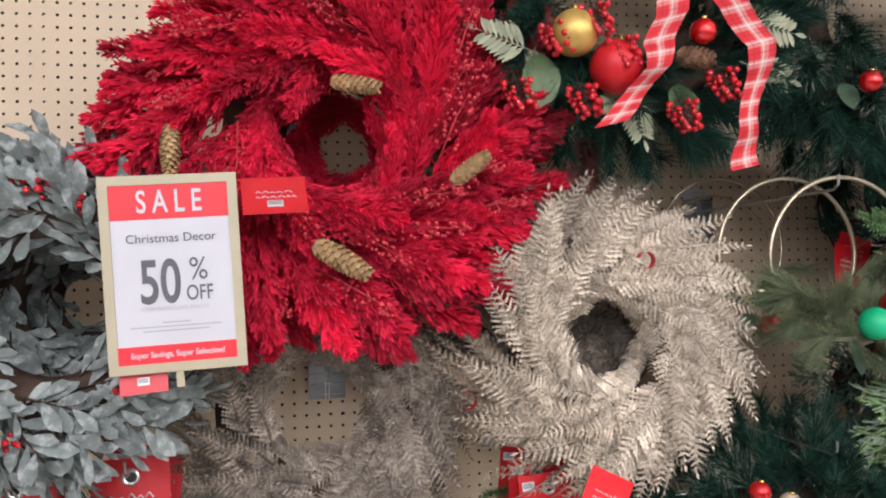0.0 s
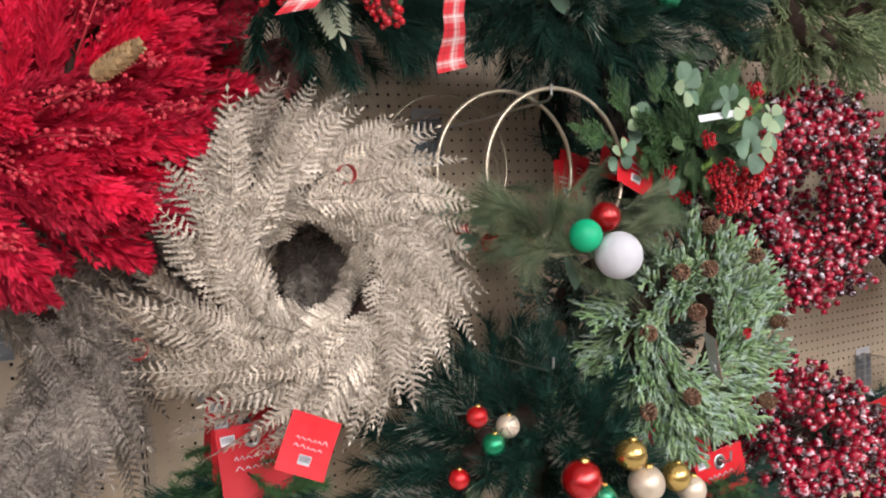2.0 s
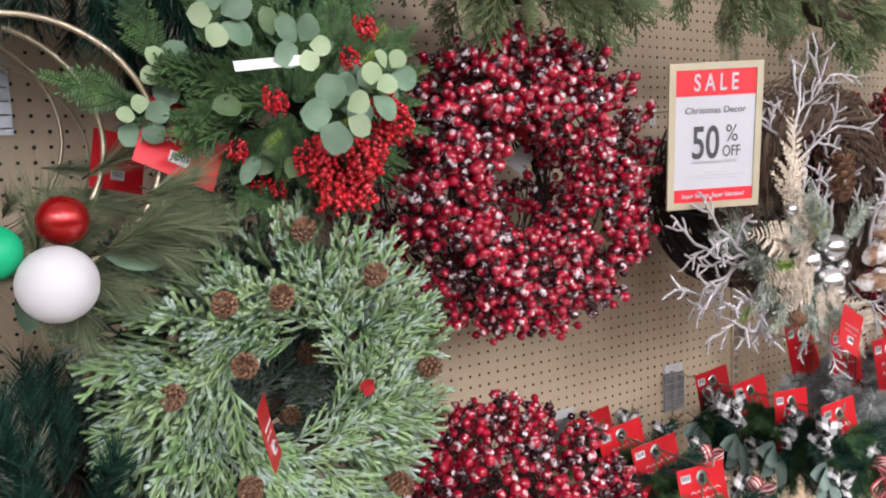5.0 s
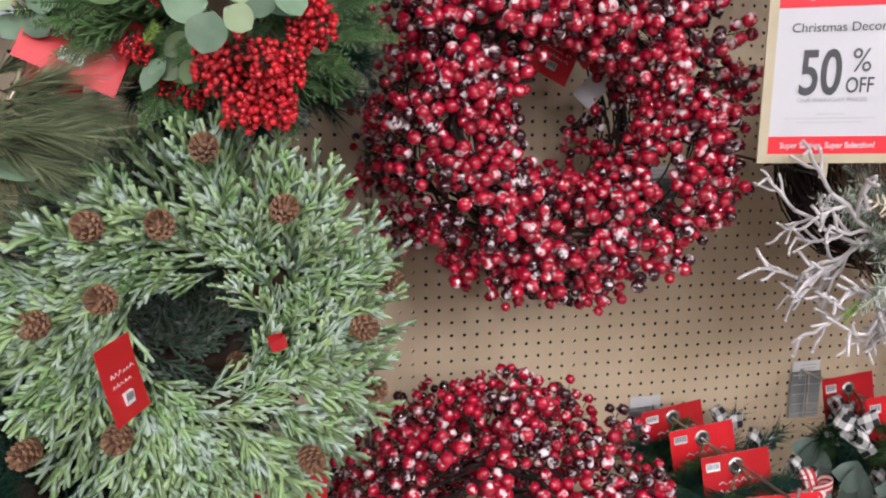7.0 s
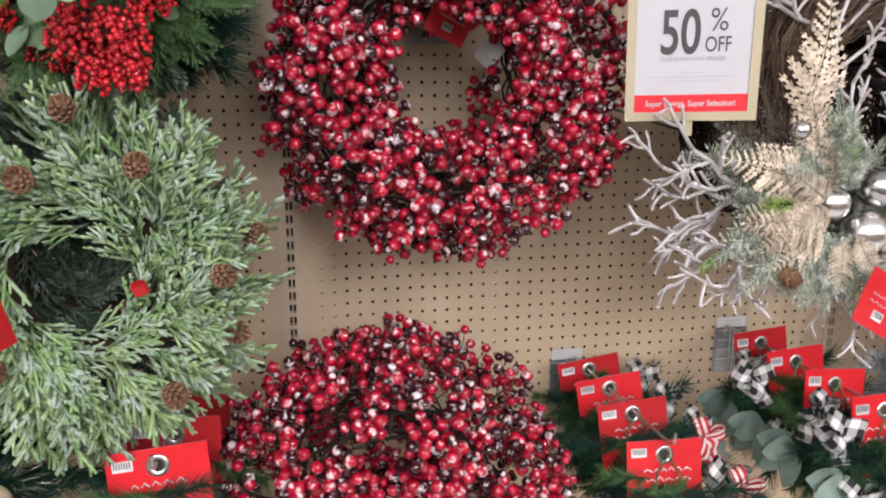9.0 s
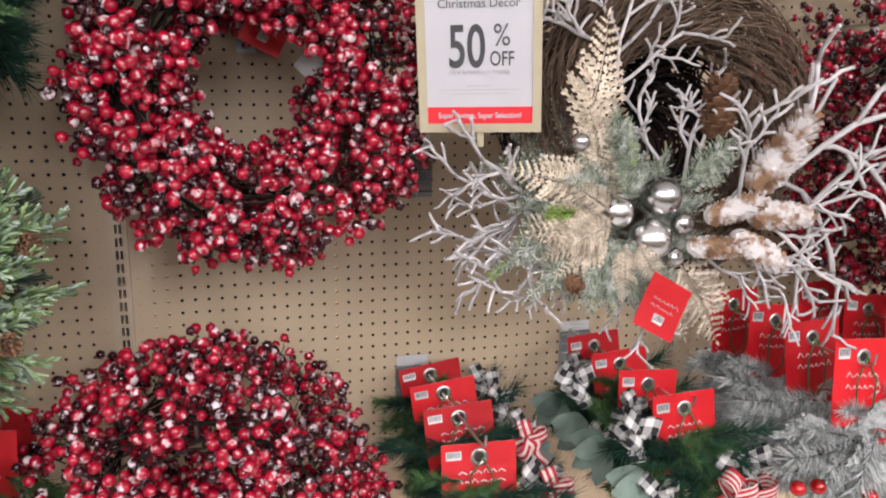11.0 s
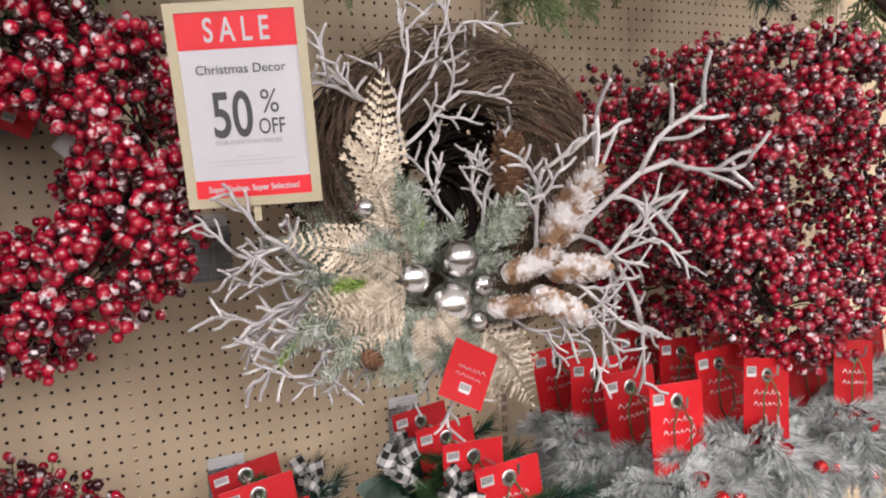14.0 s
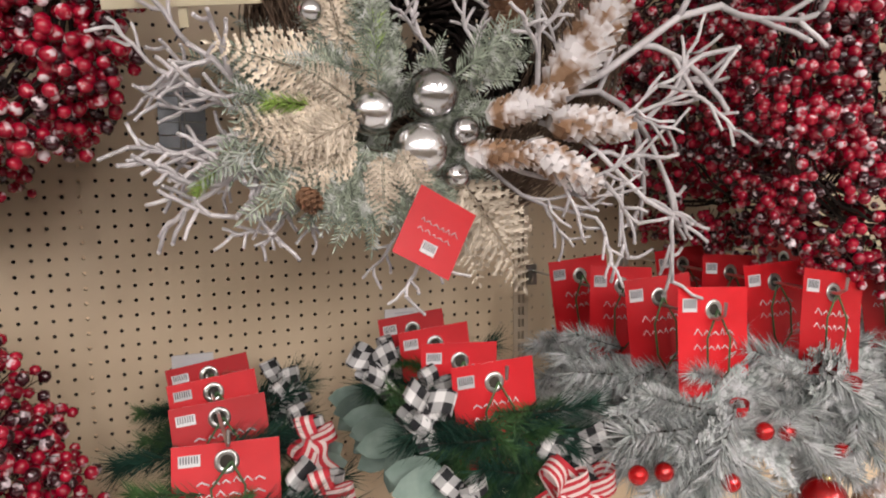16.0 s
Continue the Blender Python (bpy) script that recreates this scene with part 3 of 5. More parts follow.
def coral(rng, L=0.145, r0=0.0036, deep=2):
    """A white branching twig."""
    b = Build()

    def grow(p, d, length, r, depth):
        pts, rad = [p.copy()], [r]
        n = 5 if depth else 3
        for i in range(n):
            d = (d + Vector((rng.uniform(-0.22, 0.22), rng.uniform(-0.42, 0.42), rng.uniform(-0.25, 0.25)))).normalized()
            p = p + d * length / n
            pts.append(p.copy())
            rad.append(r * (1 - 0.12 * (i + 1) / n))
            if depth and i >= 1:
                sgn = 1 if (i + depth) % 2 else -1
                e = (d + Vector((0, 0.85 * sgn * rng.uniform(0.7, 1.2), rng.uniform(-0.3, 0.4)))).normalized()
                grow(p, e, length * rng.uniform(0.36, 0.56), r * 0.84, depth - 1)
        b.tube(pts, rad, 6)
        b.ball(p, rad[-1] * 1.25, low=True)
    grow(Vector((0, 0, 0)), Vector((1, 0, 0)), L, r0, deep)
    return b.mesh("branch", CORAL)


def pinecone(mat, L=0.07, R=0.018, scales=70):
    """A cone along +x, of overlapping scales on a core."""
    b = Build()
    b.tube([(0.002, 0, 0), (L * 0.3, 0, 0), (L * 0.75, 0, 0), (L * 0.97, 0, 0)], [R * 0.4, R * 0.72, R * 0.55, R * 0.1], 8)
    for i in range(scales):
        u = (i + 0.5) / scales
        a = i * 2.39996
        r = R * (math.sin(math.pi * (0.16 + 0.80 * u)) ** 0.7)
        e = Vector((0, math.cos(a), math.sin(a)))
        s = Vector((1, 0, 0)).cross(e)
        p = Vector((L * u, 0, 0)) + e * r * 0.5
        w, h = R * 0.55 * (1.15 - 0.5 * u), R * 0.75
        q = len(b.v)
        tipv = p + e * h * 0.75 + Vector((h * 0.75, 0, 0))
        b.v += [p - s * w * 0.4, p + s * w * 0.4, tipv + s * w * 0.55 - e * 0.001, tipv - s * w * 0.55 - e * 0.001, tipv + Vector((h * 0.15, 0, 0)) - e * h * 0.35, p - e * R * 0.1 - Vector((h * 0.2, 0, 0))]
        for f in ((q, q + 1, q + 2, q + 3), (q + 3, q + 2, q + 4), (q, q + 3, q + 4), (q + 1, q + 4, q + 2)):
            b.face(f)
    return b.mesh("pinecone", mat, smooth=False)


def ring_core(R, r, mat, n=40, sides=8):
    b = Build()
    pts = [(R * math.cos(2 * math.pi * i / n), R * math.sin(2 * math.pi * i / n), 0) for i in range(n + 1)]
    b.tube(pts, r, sides, cap=False)
    return b.mesh("core", mat)


def vine_ring(R, r, mat, count, seed, twig=0.0013):
    """Many thin vines wound round a ring."""
    rng = random.Random(seed)
    b = Build()
    for k in range(count):
        a0, span = rng.uniform(0, 6.283), rng.uniform(1.2, 3.4)
        ph, turns, rr = rng.uniform(0, 6.283), rng.uniform(0.4, 2.0), r * rng.uniform(0.35, 1.05)
        n = max(8, int(span * 8))
        pts = []
        for i in range(n + 1):
            a = a0 + span * i / n
            w = ph + turns * a
            q = R + rr * math.cos(w) + rng.uniform(-0.0055, 0.0055)
            pts.append((q * math.cos(a), q * math.sin(a), rr * math.sin(w)))
        if rng.random() < 0.5:
            pts.append(tuple(Vector(pts[-1]) * rng.uniform(1.04, 1.14)))
        b.tube(pts, twig * rng.uniform(0.7, 1.6), 4, cap=False)
    return b.mesh("vine_ring", mat)


def basis(p, d, nrm, s=1.0):
    x = Vector(d).normalized()
    z = Vector(nrm)
    z = z - x * z.dot(x)
    if z.length < 1e-4:
        z = Vector((0.3, 0.2, 1)) - x * Vector((0.3, 0.2, 1)).dot(x)
    z.normalize()
    y = z.cross(x)
    m = Matrix((x, y, z)).transposed().to_4x4()
    return Matrix.Translation(p) @ m @ Matrix.Diagonal((s, s, s, 1))


def wreath_fill(parent, name, meshes, n, R, r, swirl, out, lift, seed, size=(0.85, 1.15), arc=(0, 6.2832), tube=(-0.5, 3.6), jit=0.25, label=""):
    """Sprigs set all round a ring that lies in the parent's xy plane and faces +z."""
    rng = random.Random(seed)
    for i in range(n):
        a = arc[0] + (arc[1] - arc[0]) * ((i * 0.61803) % 1.0) + rng.uniform(-0.04, 0.04)
        t = rng.uniform(*tube)
        er, et, ez = Vector((math.cos(a), math.sin(a), 0)), Vector((-math.sin(a), math.cos(a), 0)), Vector((0, 0, 1))
        nn = er * math.cos(t) + ez * math.sin(t)
        p = er * R + nn * r * rng.uniform(0.7, 1.0)
        d = et * swirl + nn * lift + er * out + Vector((rng.uniform(-jit, jit), rng.uniform(-jit, jit), rng.uniform(-jit, jit)))
        part(name, meshes[i % len(meshes)], parent, basis(p, d, nn + ez * 0.5 + Vector((rng.uniform(-0.3, 0.3), rng.uniform(-0.3, 0.3), 0)), rng.uniform(*size)), label if i == 0 else "")


def face_pose(x, y, z, turn=0.0, tip=0.0, roll=0.0):
    """Local x right, y up, z towards the aisle."""
    return pose(x, y, z) @ pose(0, 0, 0, 90 + tip, 0, 0) @ pose(0, 0, 0, 0, turn, roll)


def ornament(parent, mat, p, r, label="", cap=True, up=(0, 1, 0.2)):
    b = Build()
    n, m = 24, 14
    b.lathe([(max(0.0004, math.sin(math.pi * i / m)) * r, -math.cos(math.pi * i / m) * r) for i in range(m + 1)], n)
    ob = part("ball", b.mesh("ball", mat), parent, basis(p, Vector((1, 0, 0)), up), label)
    if cap:
        c = Build()
        c.lathe([(r * 0.22, r * 0.96), (r * 0.22, r * 1.14), (r * 0.05, r * 1.16)], 12)
        part("cap", c.mesh("cap", BALL_GOLD), ob)
    return ob


def barcode(b, x, y, w, h, mi_white, mi_dark, z=0.0009):
    b.box((x, y, 0.0), (x + w, y + h, z), mi_white)
    for i in range(7):
        b.box((x + w * (0.08 + 0.125 * i), y + h * 0.3, 0.0), (x + w * (0.08 + 0.125 * i) + w * 0.06, y + h * 0.92, z + 0.0004), mi_dark)


def tag_mesh(w=0.085, h=0.10, hole=True, bend=0.006):
    """A red card with white script strokes, a barcode and a punched grommet; hangs from its top middle."""
    b = Build()
    n = 6
    q = len(b.v)
    for z in (0.0, -0.0006):
        for i in range(n + 1):
            u = i / n
            for sgn in (-1, 1):
                b.v.append(Vector((sgn * w / 2, -h * u, z + bend * u * u)))
    k = 2 * (n + 1)
    for i in range(n):
        a = q + 2 * i
        b.face((a, a + 2, a + 3, a + 1))
        b.face((a + k, a + k + 1, a + k + 3, a + k + 2), 1)
        b.face((a, a + k, a + k + 2, a + 2))
        b.face((a + 1, a + 3, a + k + 3, a + k + 1))
    return b.mesh("card", (TAGRED, TAGWHITE), smooth=False)


def tag(parent, m, w=0.085, h=0.10, hole=True, name="price_tag", code=True):
    ob = part(name, tag_mesh(w, h, hole), parent, m, "red printed card tag")
    b = Build()
    rng = random.Random(int(w * 1000 + h * 777))
    y = -h * 0.42
    for row in range(2):
        x = -w * 0.28
        while x < w * 0.28:
            s = w * rng.uniform(0.05, 0.12)
            b.tube([(x, y, 0.0018), (x + s * 0.4, y + h * rng.uniform(0.02, 0.06), 0.0018), (x + s, y - h * 0.01, 0.0018)], w * 0.009, 4)
            x += s + w * 0.025
        y -= h * 0.13
    part("script", b.mesh("script", TAGWHITE), ob, label="white script lettering")
    if code:
        b = Build()
        if hole:
            barcode(b, -w * 0.44, -h * 0.22, w * 0.2, h * 0.12, 0, 1, 0.0012)
        else:
            barcode(b, -w * 0.12, -h * 0.82, w * 0.24, h * 0.16, 0, 1, 0.006)
        part("barcode", b.mesh("barcode", (TAGWHITE, INK), smooth=False), ob)
    if hole:
        g = Build()
        g.lathe([(w * 0.065, 0.0012), (w * 0.085, 0.0026), (w * 0.115, 0.0022), (w * 0.12, 0.001)], 16)
        part("grommet", g.mesh("grommet", ZINC), ob, pose(0, -h * 0.2, 0), "metal grommet")
        # Dark disc in place of the shaded opening; the card isn't pierced.
        g = Build()
        g.lathe([(0.0001, 0.0011), (w * 0.066, 0.0011)], 14)
        part("hole", g.mesh("hole", GAP_SHADE), ob, pose(0, -h * 0.2, 0.0003))
    return ob


def hook(x, z, front, mat=ZINC):
    """A long pegboard hook from the wall to the aisle."""
    x, front, z = bay(x, z) @ Vector((x, front, z))
    b = Build()
    b.tube([(x, -0.002, z - 0.025), (x, -0.006, z - 0.02), (x, -0.01, z), (x, front * 0.5, z + 0.002), (x, front, z + 0.006), (x, front - 0.012, z + 0.014), (x, front - 0.014, z + 0.032)], 0.0026, 6)
    b.box((x - 0.012, -0.004, z - 0.03), (x + 0.012, 0.0, z + 0.012))
    return solid("peg_hook", b.mesh("peg_hook", mat, smooth=False), None, "zinc wire peg hook fixed in the pegboard", "hook", "peg hooks")


def words(parent, text, x, y, size, mat, sx=1.0, name="lettering", z=0.0016, bold=0.0, align="CENTER"):
    c = bpy.data.curves.new(name, "FONT")
    c.body, c.size, c.align_x, c.align_y, c.extrude, c.offset = text, size, align, "CENTER", 0.0002, bold
    o = new(name, c)
    bpy.context.view_layer.update()
    me = bpy.data.meshes.new_from_object(o.evaluated_get(bpy.context.evaluated_depsgraph_get()))
    bpy.data.objects.remove(o)
    me.materials.clear()
    me.materials.append(mat)
    return part(name, me, parent, Matrix.Translation((x, y, z)) @ Matrix.Diagonal((sx, 1, 1, 1)))


def sale_sign(m, arm):
    W, H = 0.177, 0.263
    t = thing("sale_sign", m, "white and red sale sign in a cream plastic frame", "sign", "sale signs", placed=True)
    b = Build()
    e = 0.0125
    b.box((-W / 2, -H / 2, -0.003), (W / 2, -H / 2 + e, 0.003))
    b.box((-W / 2, H / 2 - e, -0.003), (W / 2, H / 2, 0.003))
    b.box((-W / 2, -H / 2 + e, -0.003), (-W / 2 + e, H / 2 - e, 0.003))
    b.box((W / 2 - e, -H / 2 + e, -0.003), (W / 2, H / 2 - e, 0.003))
    part("sign_frame", b.mesh("sign_frame", CREAM, smooth=False), t, label="cream plastic sign frame")
    card = part("card", quad_box((-W / 2 + e, -H / 2 + e, -0.002), (W / 2 - e, H / 2 - e, 0.0008), PAPER, "card"), t, label="white printed card")
    w = W - 2 * e
    part("red_band", quad_box((-w / 2, H / 2 - e - 0.046, 0.0009), (w / 2, H / 2 - e, 0.0013), SIGNRED, "red_band"), card, label="red band")
    part("red_band", quad_box((-w / 2, -H / 2 + e, 0.0009), (w / 2, -H / 2 + e + 0.024, 0.0013), SIGNRED, "red_band"), card, label="red band")
    words(card, "S A L E", 0, H / 2 - e - 0.024, 0.042, PAPER, 0.68, bold=0.0006)
    words(card, "Christmas Decor", 0, 0.047, 0.0165, INK, 1.0)
    words(card, "50", -0.0175, -0.0135, 0.082, INK, 0.66, bold=0.0013)
    words(card, "%", 0.0325, 0.003, 0.043, INK, 0.84)
    words(card, "OFF", 0.0325, -0.0285, 0.0285, INK, 0.70, bold=0.0002)
    words(card, "OUR EVERYDAY PRICES", 0, -0.0465, 0.0075, FAINT, 1.1)
    b = Build()
    for k, (hw, y) in enumerate(((0.018, -0.066), (0.058, -0.0715), (0.042, -0.077))):
        b.box((-hw, y, 0.0009), (hw, y + 0.0018, 0.0013))
    part("small_print", b.mesh("small_print", FAINT, smooth=False), card)
    words(card, "Super Savings, Super Selection!", 0, -H / 2 + e + 0.0115, 0.0112, PAPER, 0.86, bold=0.0002)
    part("stem", quad_box((-0.005, -H / 2 - 0.022, -0.004), (0.005, -H / 2 + 0.004, -0.001), CREAM, "stem"), t, label="cream plastic stem")
    b = Build()
    b.tube([(0, -H / 2 - 0.018, -0.004), (arm[0] * 0.5, -H / 2 - 0.02 + arm[1] * 0.5, -arm[2] * 0.5), (arm[0], -H / 2 - 0.02 + arm[1], -arm[2])], 0.002, 6)
    part("arm", b.mesh("arm", BLACKWIRE), t, label="thin dark wire arm")
    return t


def price_label(x, z, w=0.076, h=0.104):
    t = thing("price_label", face_pose(x, -0.003, z), "grey wire-front price label with a white header card", "label", "price labels", placed=True)
    part("plate", quad_box((-w / 2, -h, 0), (w / 2, 0, 0.003), LABELGREY, "plate"), t)
    part("header_card", quad_box((-w / 2 + 0.002, 0.0005, 0), (w / 2 - 0.004, 0.024, 0.002), TAGWHITE, "header_card"), t, label="white header card")
    b = Build()
    b.box((-w * 0.2, 0.006, 0.002), (w * 0.3, 0.0085, 0.0024))
    b.box((-w * 0.2, 0.014, 0.002), (w * 0.3, 0.0165, 0.0024))
    part("print", b.mesh("print", FAINT, smooth=False), t)
    b = Build()
    for k in range(5):
        y = -h * (0.06 + 0.21 * k)
        b.tube([(-w * 0.45, y, 0.005), (w * 0.45, y, 0.005)], 0.0011, 5)
    for dx in (-0.05, 0.05):
        b.tube([(dx * w, 0.004, 0.007), (dx * w, -h, 0.007)], 0.0013, 5)
    part("wire_grid", b.mesh("wire_grid", ZINC), t, label="zinc wire grid")
    return t


# ---- things ----
def loc(c, p):
    """A place of the shop in the frame of a wall-facing thing at c."""
    return Vector((p[0] - c[0], p[2] - c[2], c[1] - p[1]))


def set_sprig(parent, c, name, mesh, base, tip, natural, label="", face=(0, 0, 1)):
    p, q = loc(c, base), loc(c, tip)
    return part(name, mesh, parent, basis(p, q - p, face, (q - p).length / natural), label)


PLUMES = many(plume, 6, 10)
SEEDS = many(seed_spray, 3, 20)
FERNS = many(fern(FERN, 0.15, 14, 0.042), 6, 30)
FERNS_WIDE = many(fern(FERN, 0.15, 12, 0.058), 3, 35)
FERNS_DULL_SHADED = many(fern(FERN_DULL_SHADED, 0.15, 14, 0.042), 5, 40)
EARS = many(ear_sprig, 6, 50)
REDBERRIES = many(berry_sprig(REDBERRY, TWIG, 36, (0.0036, 0.0050), 0.052), 4, 70)
HOLLYBERRIES = many(berry_sprig(REDBERRY, TWIG, 6, (0.006, 0.009), 0.045), 3, 75)
CYPS = many(cypress_sprig(CYPRESS, 0.115, 4, 0.0033), 6, 80)
CYPS_SHADED = many(cypress_sprig(CYPRESS_SHADED), 4, 90)
CEDARS = many(cypress_sprig(CEDAR, 0.12, 5, 0.0022), 5, 100)
PINES = many(pine_sprig(PINE, None, 0.12, 200, (0.04, 0.06), 0.0019), 4, 110)
PINES_TIP = many(pine_sprig(PINE, PINE_TIP, 0.10, 190, (0.045, 0.07), 0.0016), 4, 120)
PINES_GREEN = many(pine_sprig(PINE_GREEN, None, 0.09, 260, (0.02, 0.032), 0.0018, 1.0), 4, 130)
LONGS = many(pine_sprig(LONGPINE, None, 0.10, 170, (0.075, 0.115), 0.0014, 0.42), 4, 140)
FLOCKS = many(pine_sprig(FLOCK, None, 0.14, 250, (0.03, 0.05), 0.0026, 0.8), 4, 150)
FLOCK_FIR = many(fir_sprig(FLOCK, 0.12, 30, 0.014, 0.005), 3, 155)
FROST_FIR = many(fir_sprig(FROSTPINE, 0.12, 26, 0.020, 0.0032), 4, 160)
SPRAYS = many(fir_sprig(SPRAY, 0.10, 26, 0.014, 0.0034), 4, 162)
SPRAY_CYPS = many(cypress_sprig(SPRAY, 0.09, 4, 0.0026), 3, 163)
GREEN_FIR = many(fir_sprig(CEDAR, 0.12, 28, 0.013, 0.0030), 4, 165)
LIMES = many(pine_sprig(LIME, None, 0.06, 170, (0.018, 0.028), 0.0018, 0.9), 2, 170)
PALMS = many(palm_leaf(LEAF_DULL), 3, 190)
WINE = many(palm_leaf(LEAF_WINE, 0.10, 6), 2, 195)
CORALS = many(coral, 6, 200)
CORALS_LONG = many(lambda rng: coral(rng, 0.25, 0.0042, 2), 6, 210)
CONE_LONG, CONE_SMALL = pinecone(CONE_TAN, 0.078, 0.0165, 90), pinecone(CONE, 0.026, 0.015, 46)
CONE_WHITE, CONE_BROWN = pinecone(CONE_FROST, 0.085, 0.019, 90), pinecone(CONE, 0.06, 0.02, 70)


def broad(mat, L=0.06, W=0.04):
    b = Build()
    leaf_patch(b, (0, 0, 0), (1, 0, 0), (0, 0, 1), L, W, 0.12, blunt=0.48, segs=7)
    return b.mesh("leaf", mat)


def round_leaf(mat):
    b = Build()
    leaf_patch(b, (0, 0, 0), (1, 0, 0), (0, 0, 1), 1.0, 0.95, 0.10, blunt=0.5, segs=9)
    return b.mesh("leaf", mat)


ROUND_GREY, ROUND_PALE = round_leaf(EUC), round_leaf(EUC_PALE)
LEAF_GREEN, LEAF_GREY, LEAF_EUC = broad(LEAF, 0.075, 0.052), broad(LEAF_SAGE, 0.08, 0.042), broad(EUC, 0.075, 0.035)


# red plume wreath
def red_wreath():
    c = (-1.565, -0.40, 1.765)
    t = thing("plume_wreath", face_pose(*c), "bright red feathery plume wreath with tan pinecones", "wreath")
    part("core", ring_core(0.155, 0.030, TWIG), t)
    wreath_fill(t, "plume", PLUMES, 96, 0.165, 0.050, 0.95, 0.55, 0.35, 1, (1.0, 1.35), tube=(-0.7, 1.7), jit=0.16, label="feathery red plume")
    wreath_fill(t, "plume", PLUMES, 54, 0.150, 0.055, 1.0, 0.15, 0.55, 2, (0.8, 1.1), tube=(0.9, 2.4), jit=0.2)
    wreath_fill(t, "plume", PLUMES, 30, 0.145, 0.045, 1.0, -0.12, 0.25, 4, (0.6, 0.85), tube=(2.0, 3.6), jit=0.15)
    wreath_fill(t, "plume", PLUMES, 26, 0.150, 0.045, 0.9, -0.75, 0.25, 8, (0.6, 0.95), arc=(-1.4, 2.0), tube=(1.2, 3.4), jit=0.35)
    wreath_fill(t, "seed_spray", SEEDS, 26, 0.165, 0.095, 0.95, 0.3, 0.4, 3, (0.9, 1.3), tube=(0.7, 1.9), label="pink-red seed spray")
    for a, b in (((-1.606, -0.535, 1.578), (-1.530, -0.535, 1.536)), ((-1.403, -0.54, 1.672), (-1.350, -0.54, 1.714)), ((-1.584, -0.48, 1.830), (-1.512, -0.48, 1.825)),
                 ((-1.811, -0.515, 1.746), (-1.808, -0.515, 1.675)), ((-1.765, -0.47, 1.960), (-1.70, -0.47, 1.965))):
        set_sprig(t, c, "pinecone", CONE_LONG, a, b, 0.078, "tan pinecone")
    tag(t, basis(loc(c, (-1.664, -0.565, 1.668)), (1, 0.08, -0.1), (0, 0.5, 1)), 0.088, 0.062, False)
    back = thing("plume_wreath", face_pose(-1.545, -0.17, 1.775), "red feathery plume wreath hanging behind another", "wreath")
    part("core", ring_core(0.14, 0.030, TWIG), back)
    wreath_fill(back, "plume", PLUMES, 26, 0.12, 0.040, 0.8, -0.6, 0.1, 7, (0.6, 0.8), tube=(1.6, 3.8))
    wreath_fill(back, "plume", PLUMES, 80, 0.14, 0.050, 0.95, 0.5, 0.35, 6, (0.95, 1.25), tube=(-0.7, 2.6), jit=0.2)


red_wreath()


def fern_wreath(c, meshes, label, R, n, seed, tagat=None, loops=()):
    t = thing("fern_wreath", face_pose(*c), label, "wreath", "champagne fern wreaths")
    part("core", ring_core(R, 0.036, TWIG), t)
    wreath_fill(t, "fern_frond", meshes, n, R, 0.055, -1.0, 0.45, 0.30, seed, (0.85, 1.15), tube=(-0.6, 2.0), jit=0.22, label="glittered champagne fern frond")
    wreath_fill(t, "fern_frond", meshes, n // 3, R - 0.01, 0.060, -1.0, 0.05, 0.30, seed + 1, (0.75, 1.0), tube=(1.0, 2.5), jit=0.2)
    wreath_fill(t, "fern_frond", meshes, n // 5, R - 0.025, 0.045, -1.0, -0.22, 0.0, seed + 2, (0.55, 0.75), tube=(2.0, 3.6), jit=0.15)
    for p, turn in loops:
        b = Build()
        b.strip([(0.013 * math.cos(w * 0.5) - 0.0, 0.014 * math.sin(w * 0.5), 0) for w in range(-5, 6)], (0, 0, 1), 0.016)
        part("loop_tag", b.mesh("loop_tag", TAGRED), t, basis(loc(c, p), (1, turn, 0), (0, 0, 1)), "red paper loop tag")
    if tagat:
        tag(t, basis(loc(c, tagat), (0.9, -0.42, 0), (0, 0.1, 1)), 0.075, 0.082, False)
    return t


fern_wreath((-1.105, -0.41, 1.425), FERNS, "champagne gold fern wreath sparkling with glitter", 0.135, 150, 11, (-1.135, -0.53, 1.225), (((-1.081, -0.525, 1.561), 0.4), ((-1.36, -0.48, 1.335), -0.5)))
# Darkened fronds behind the front wreath put shade into its hole.
fern_wreath((-1.125, -0.20, 1.425), FERNS_DULL_SHADED, "champagne fern wreath behind another, its fronds toned dark as in shade", 0.098, 130, 17)
fern_wreath((-1.58, -0.22, 1.285), FERNS_DULL_SHADED, "dull silver champagne fern wreath hanging close to the wall", 0.155, 125, 13)


def ear_wreath(c, seed, with_tag, R=0.155):
    t = thing("leaf_wreath", face_pose(*c), "grey-green lamb's-ear leaf wreath with small red berries", "wreath", "leaf wreaths")
    part("core", ring_core(R - 0.01, 0.034, TWIG), t)
    wreath_fill(t, "leaf_sprig", EARS, 96, R, 0.045, 0.95, 0.35, 0.45, seed, (0.95, 1.25), tube=(-0.5, 2.4), jit=0.3, label="sprig of grey-green leaves")
    wreath_fill(t, "leaf_sprig", EARS, 16, R - 0.01, 0.035, 1.0, -0.2, 0.15, seed + 2, (0.8, 1.0), tube=(1.2, 3.2))
    wreath_fill(t, "berry", HOLLYBERRIES[:1], 16, 0.16, 0.06, 0.8, 0.3, 0.7, seed + 1, (0.5, 0.7), tube=(0.6, 2.0), label="small dark red berries")
    if with_tag:
        tag(t, basis(loc(c, (-1.832, -0.565, 1.432)), (1, 0.12, 0), (0, 0.1, 1)), 0.062, 0.062, False)
    return t


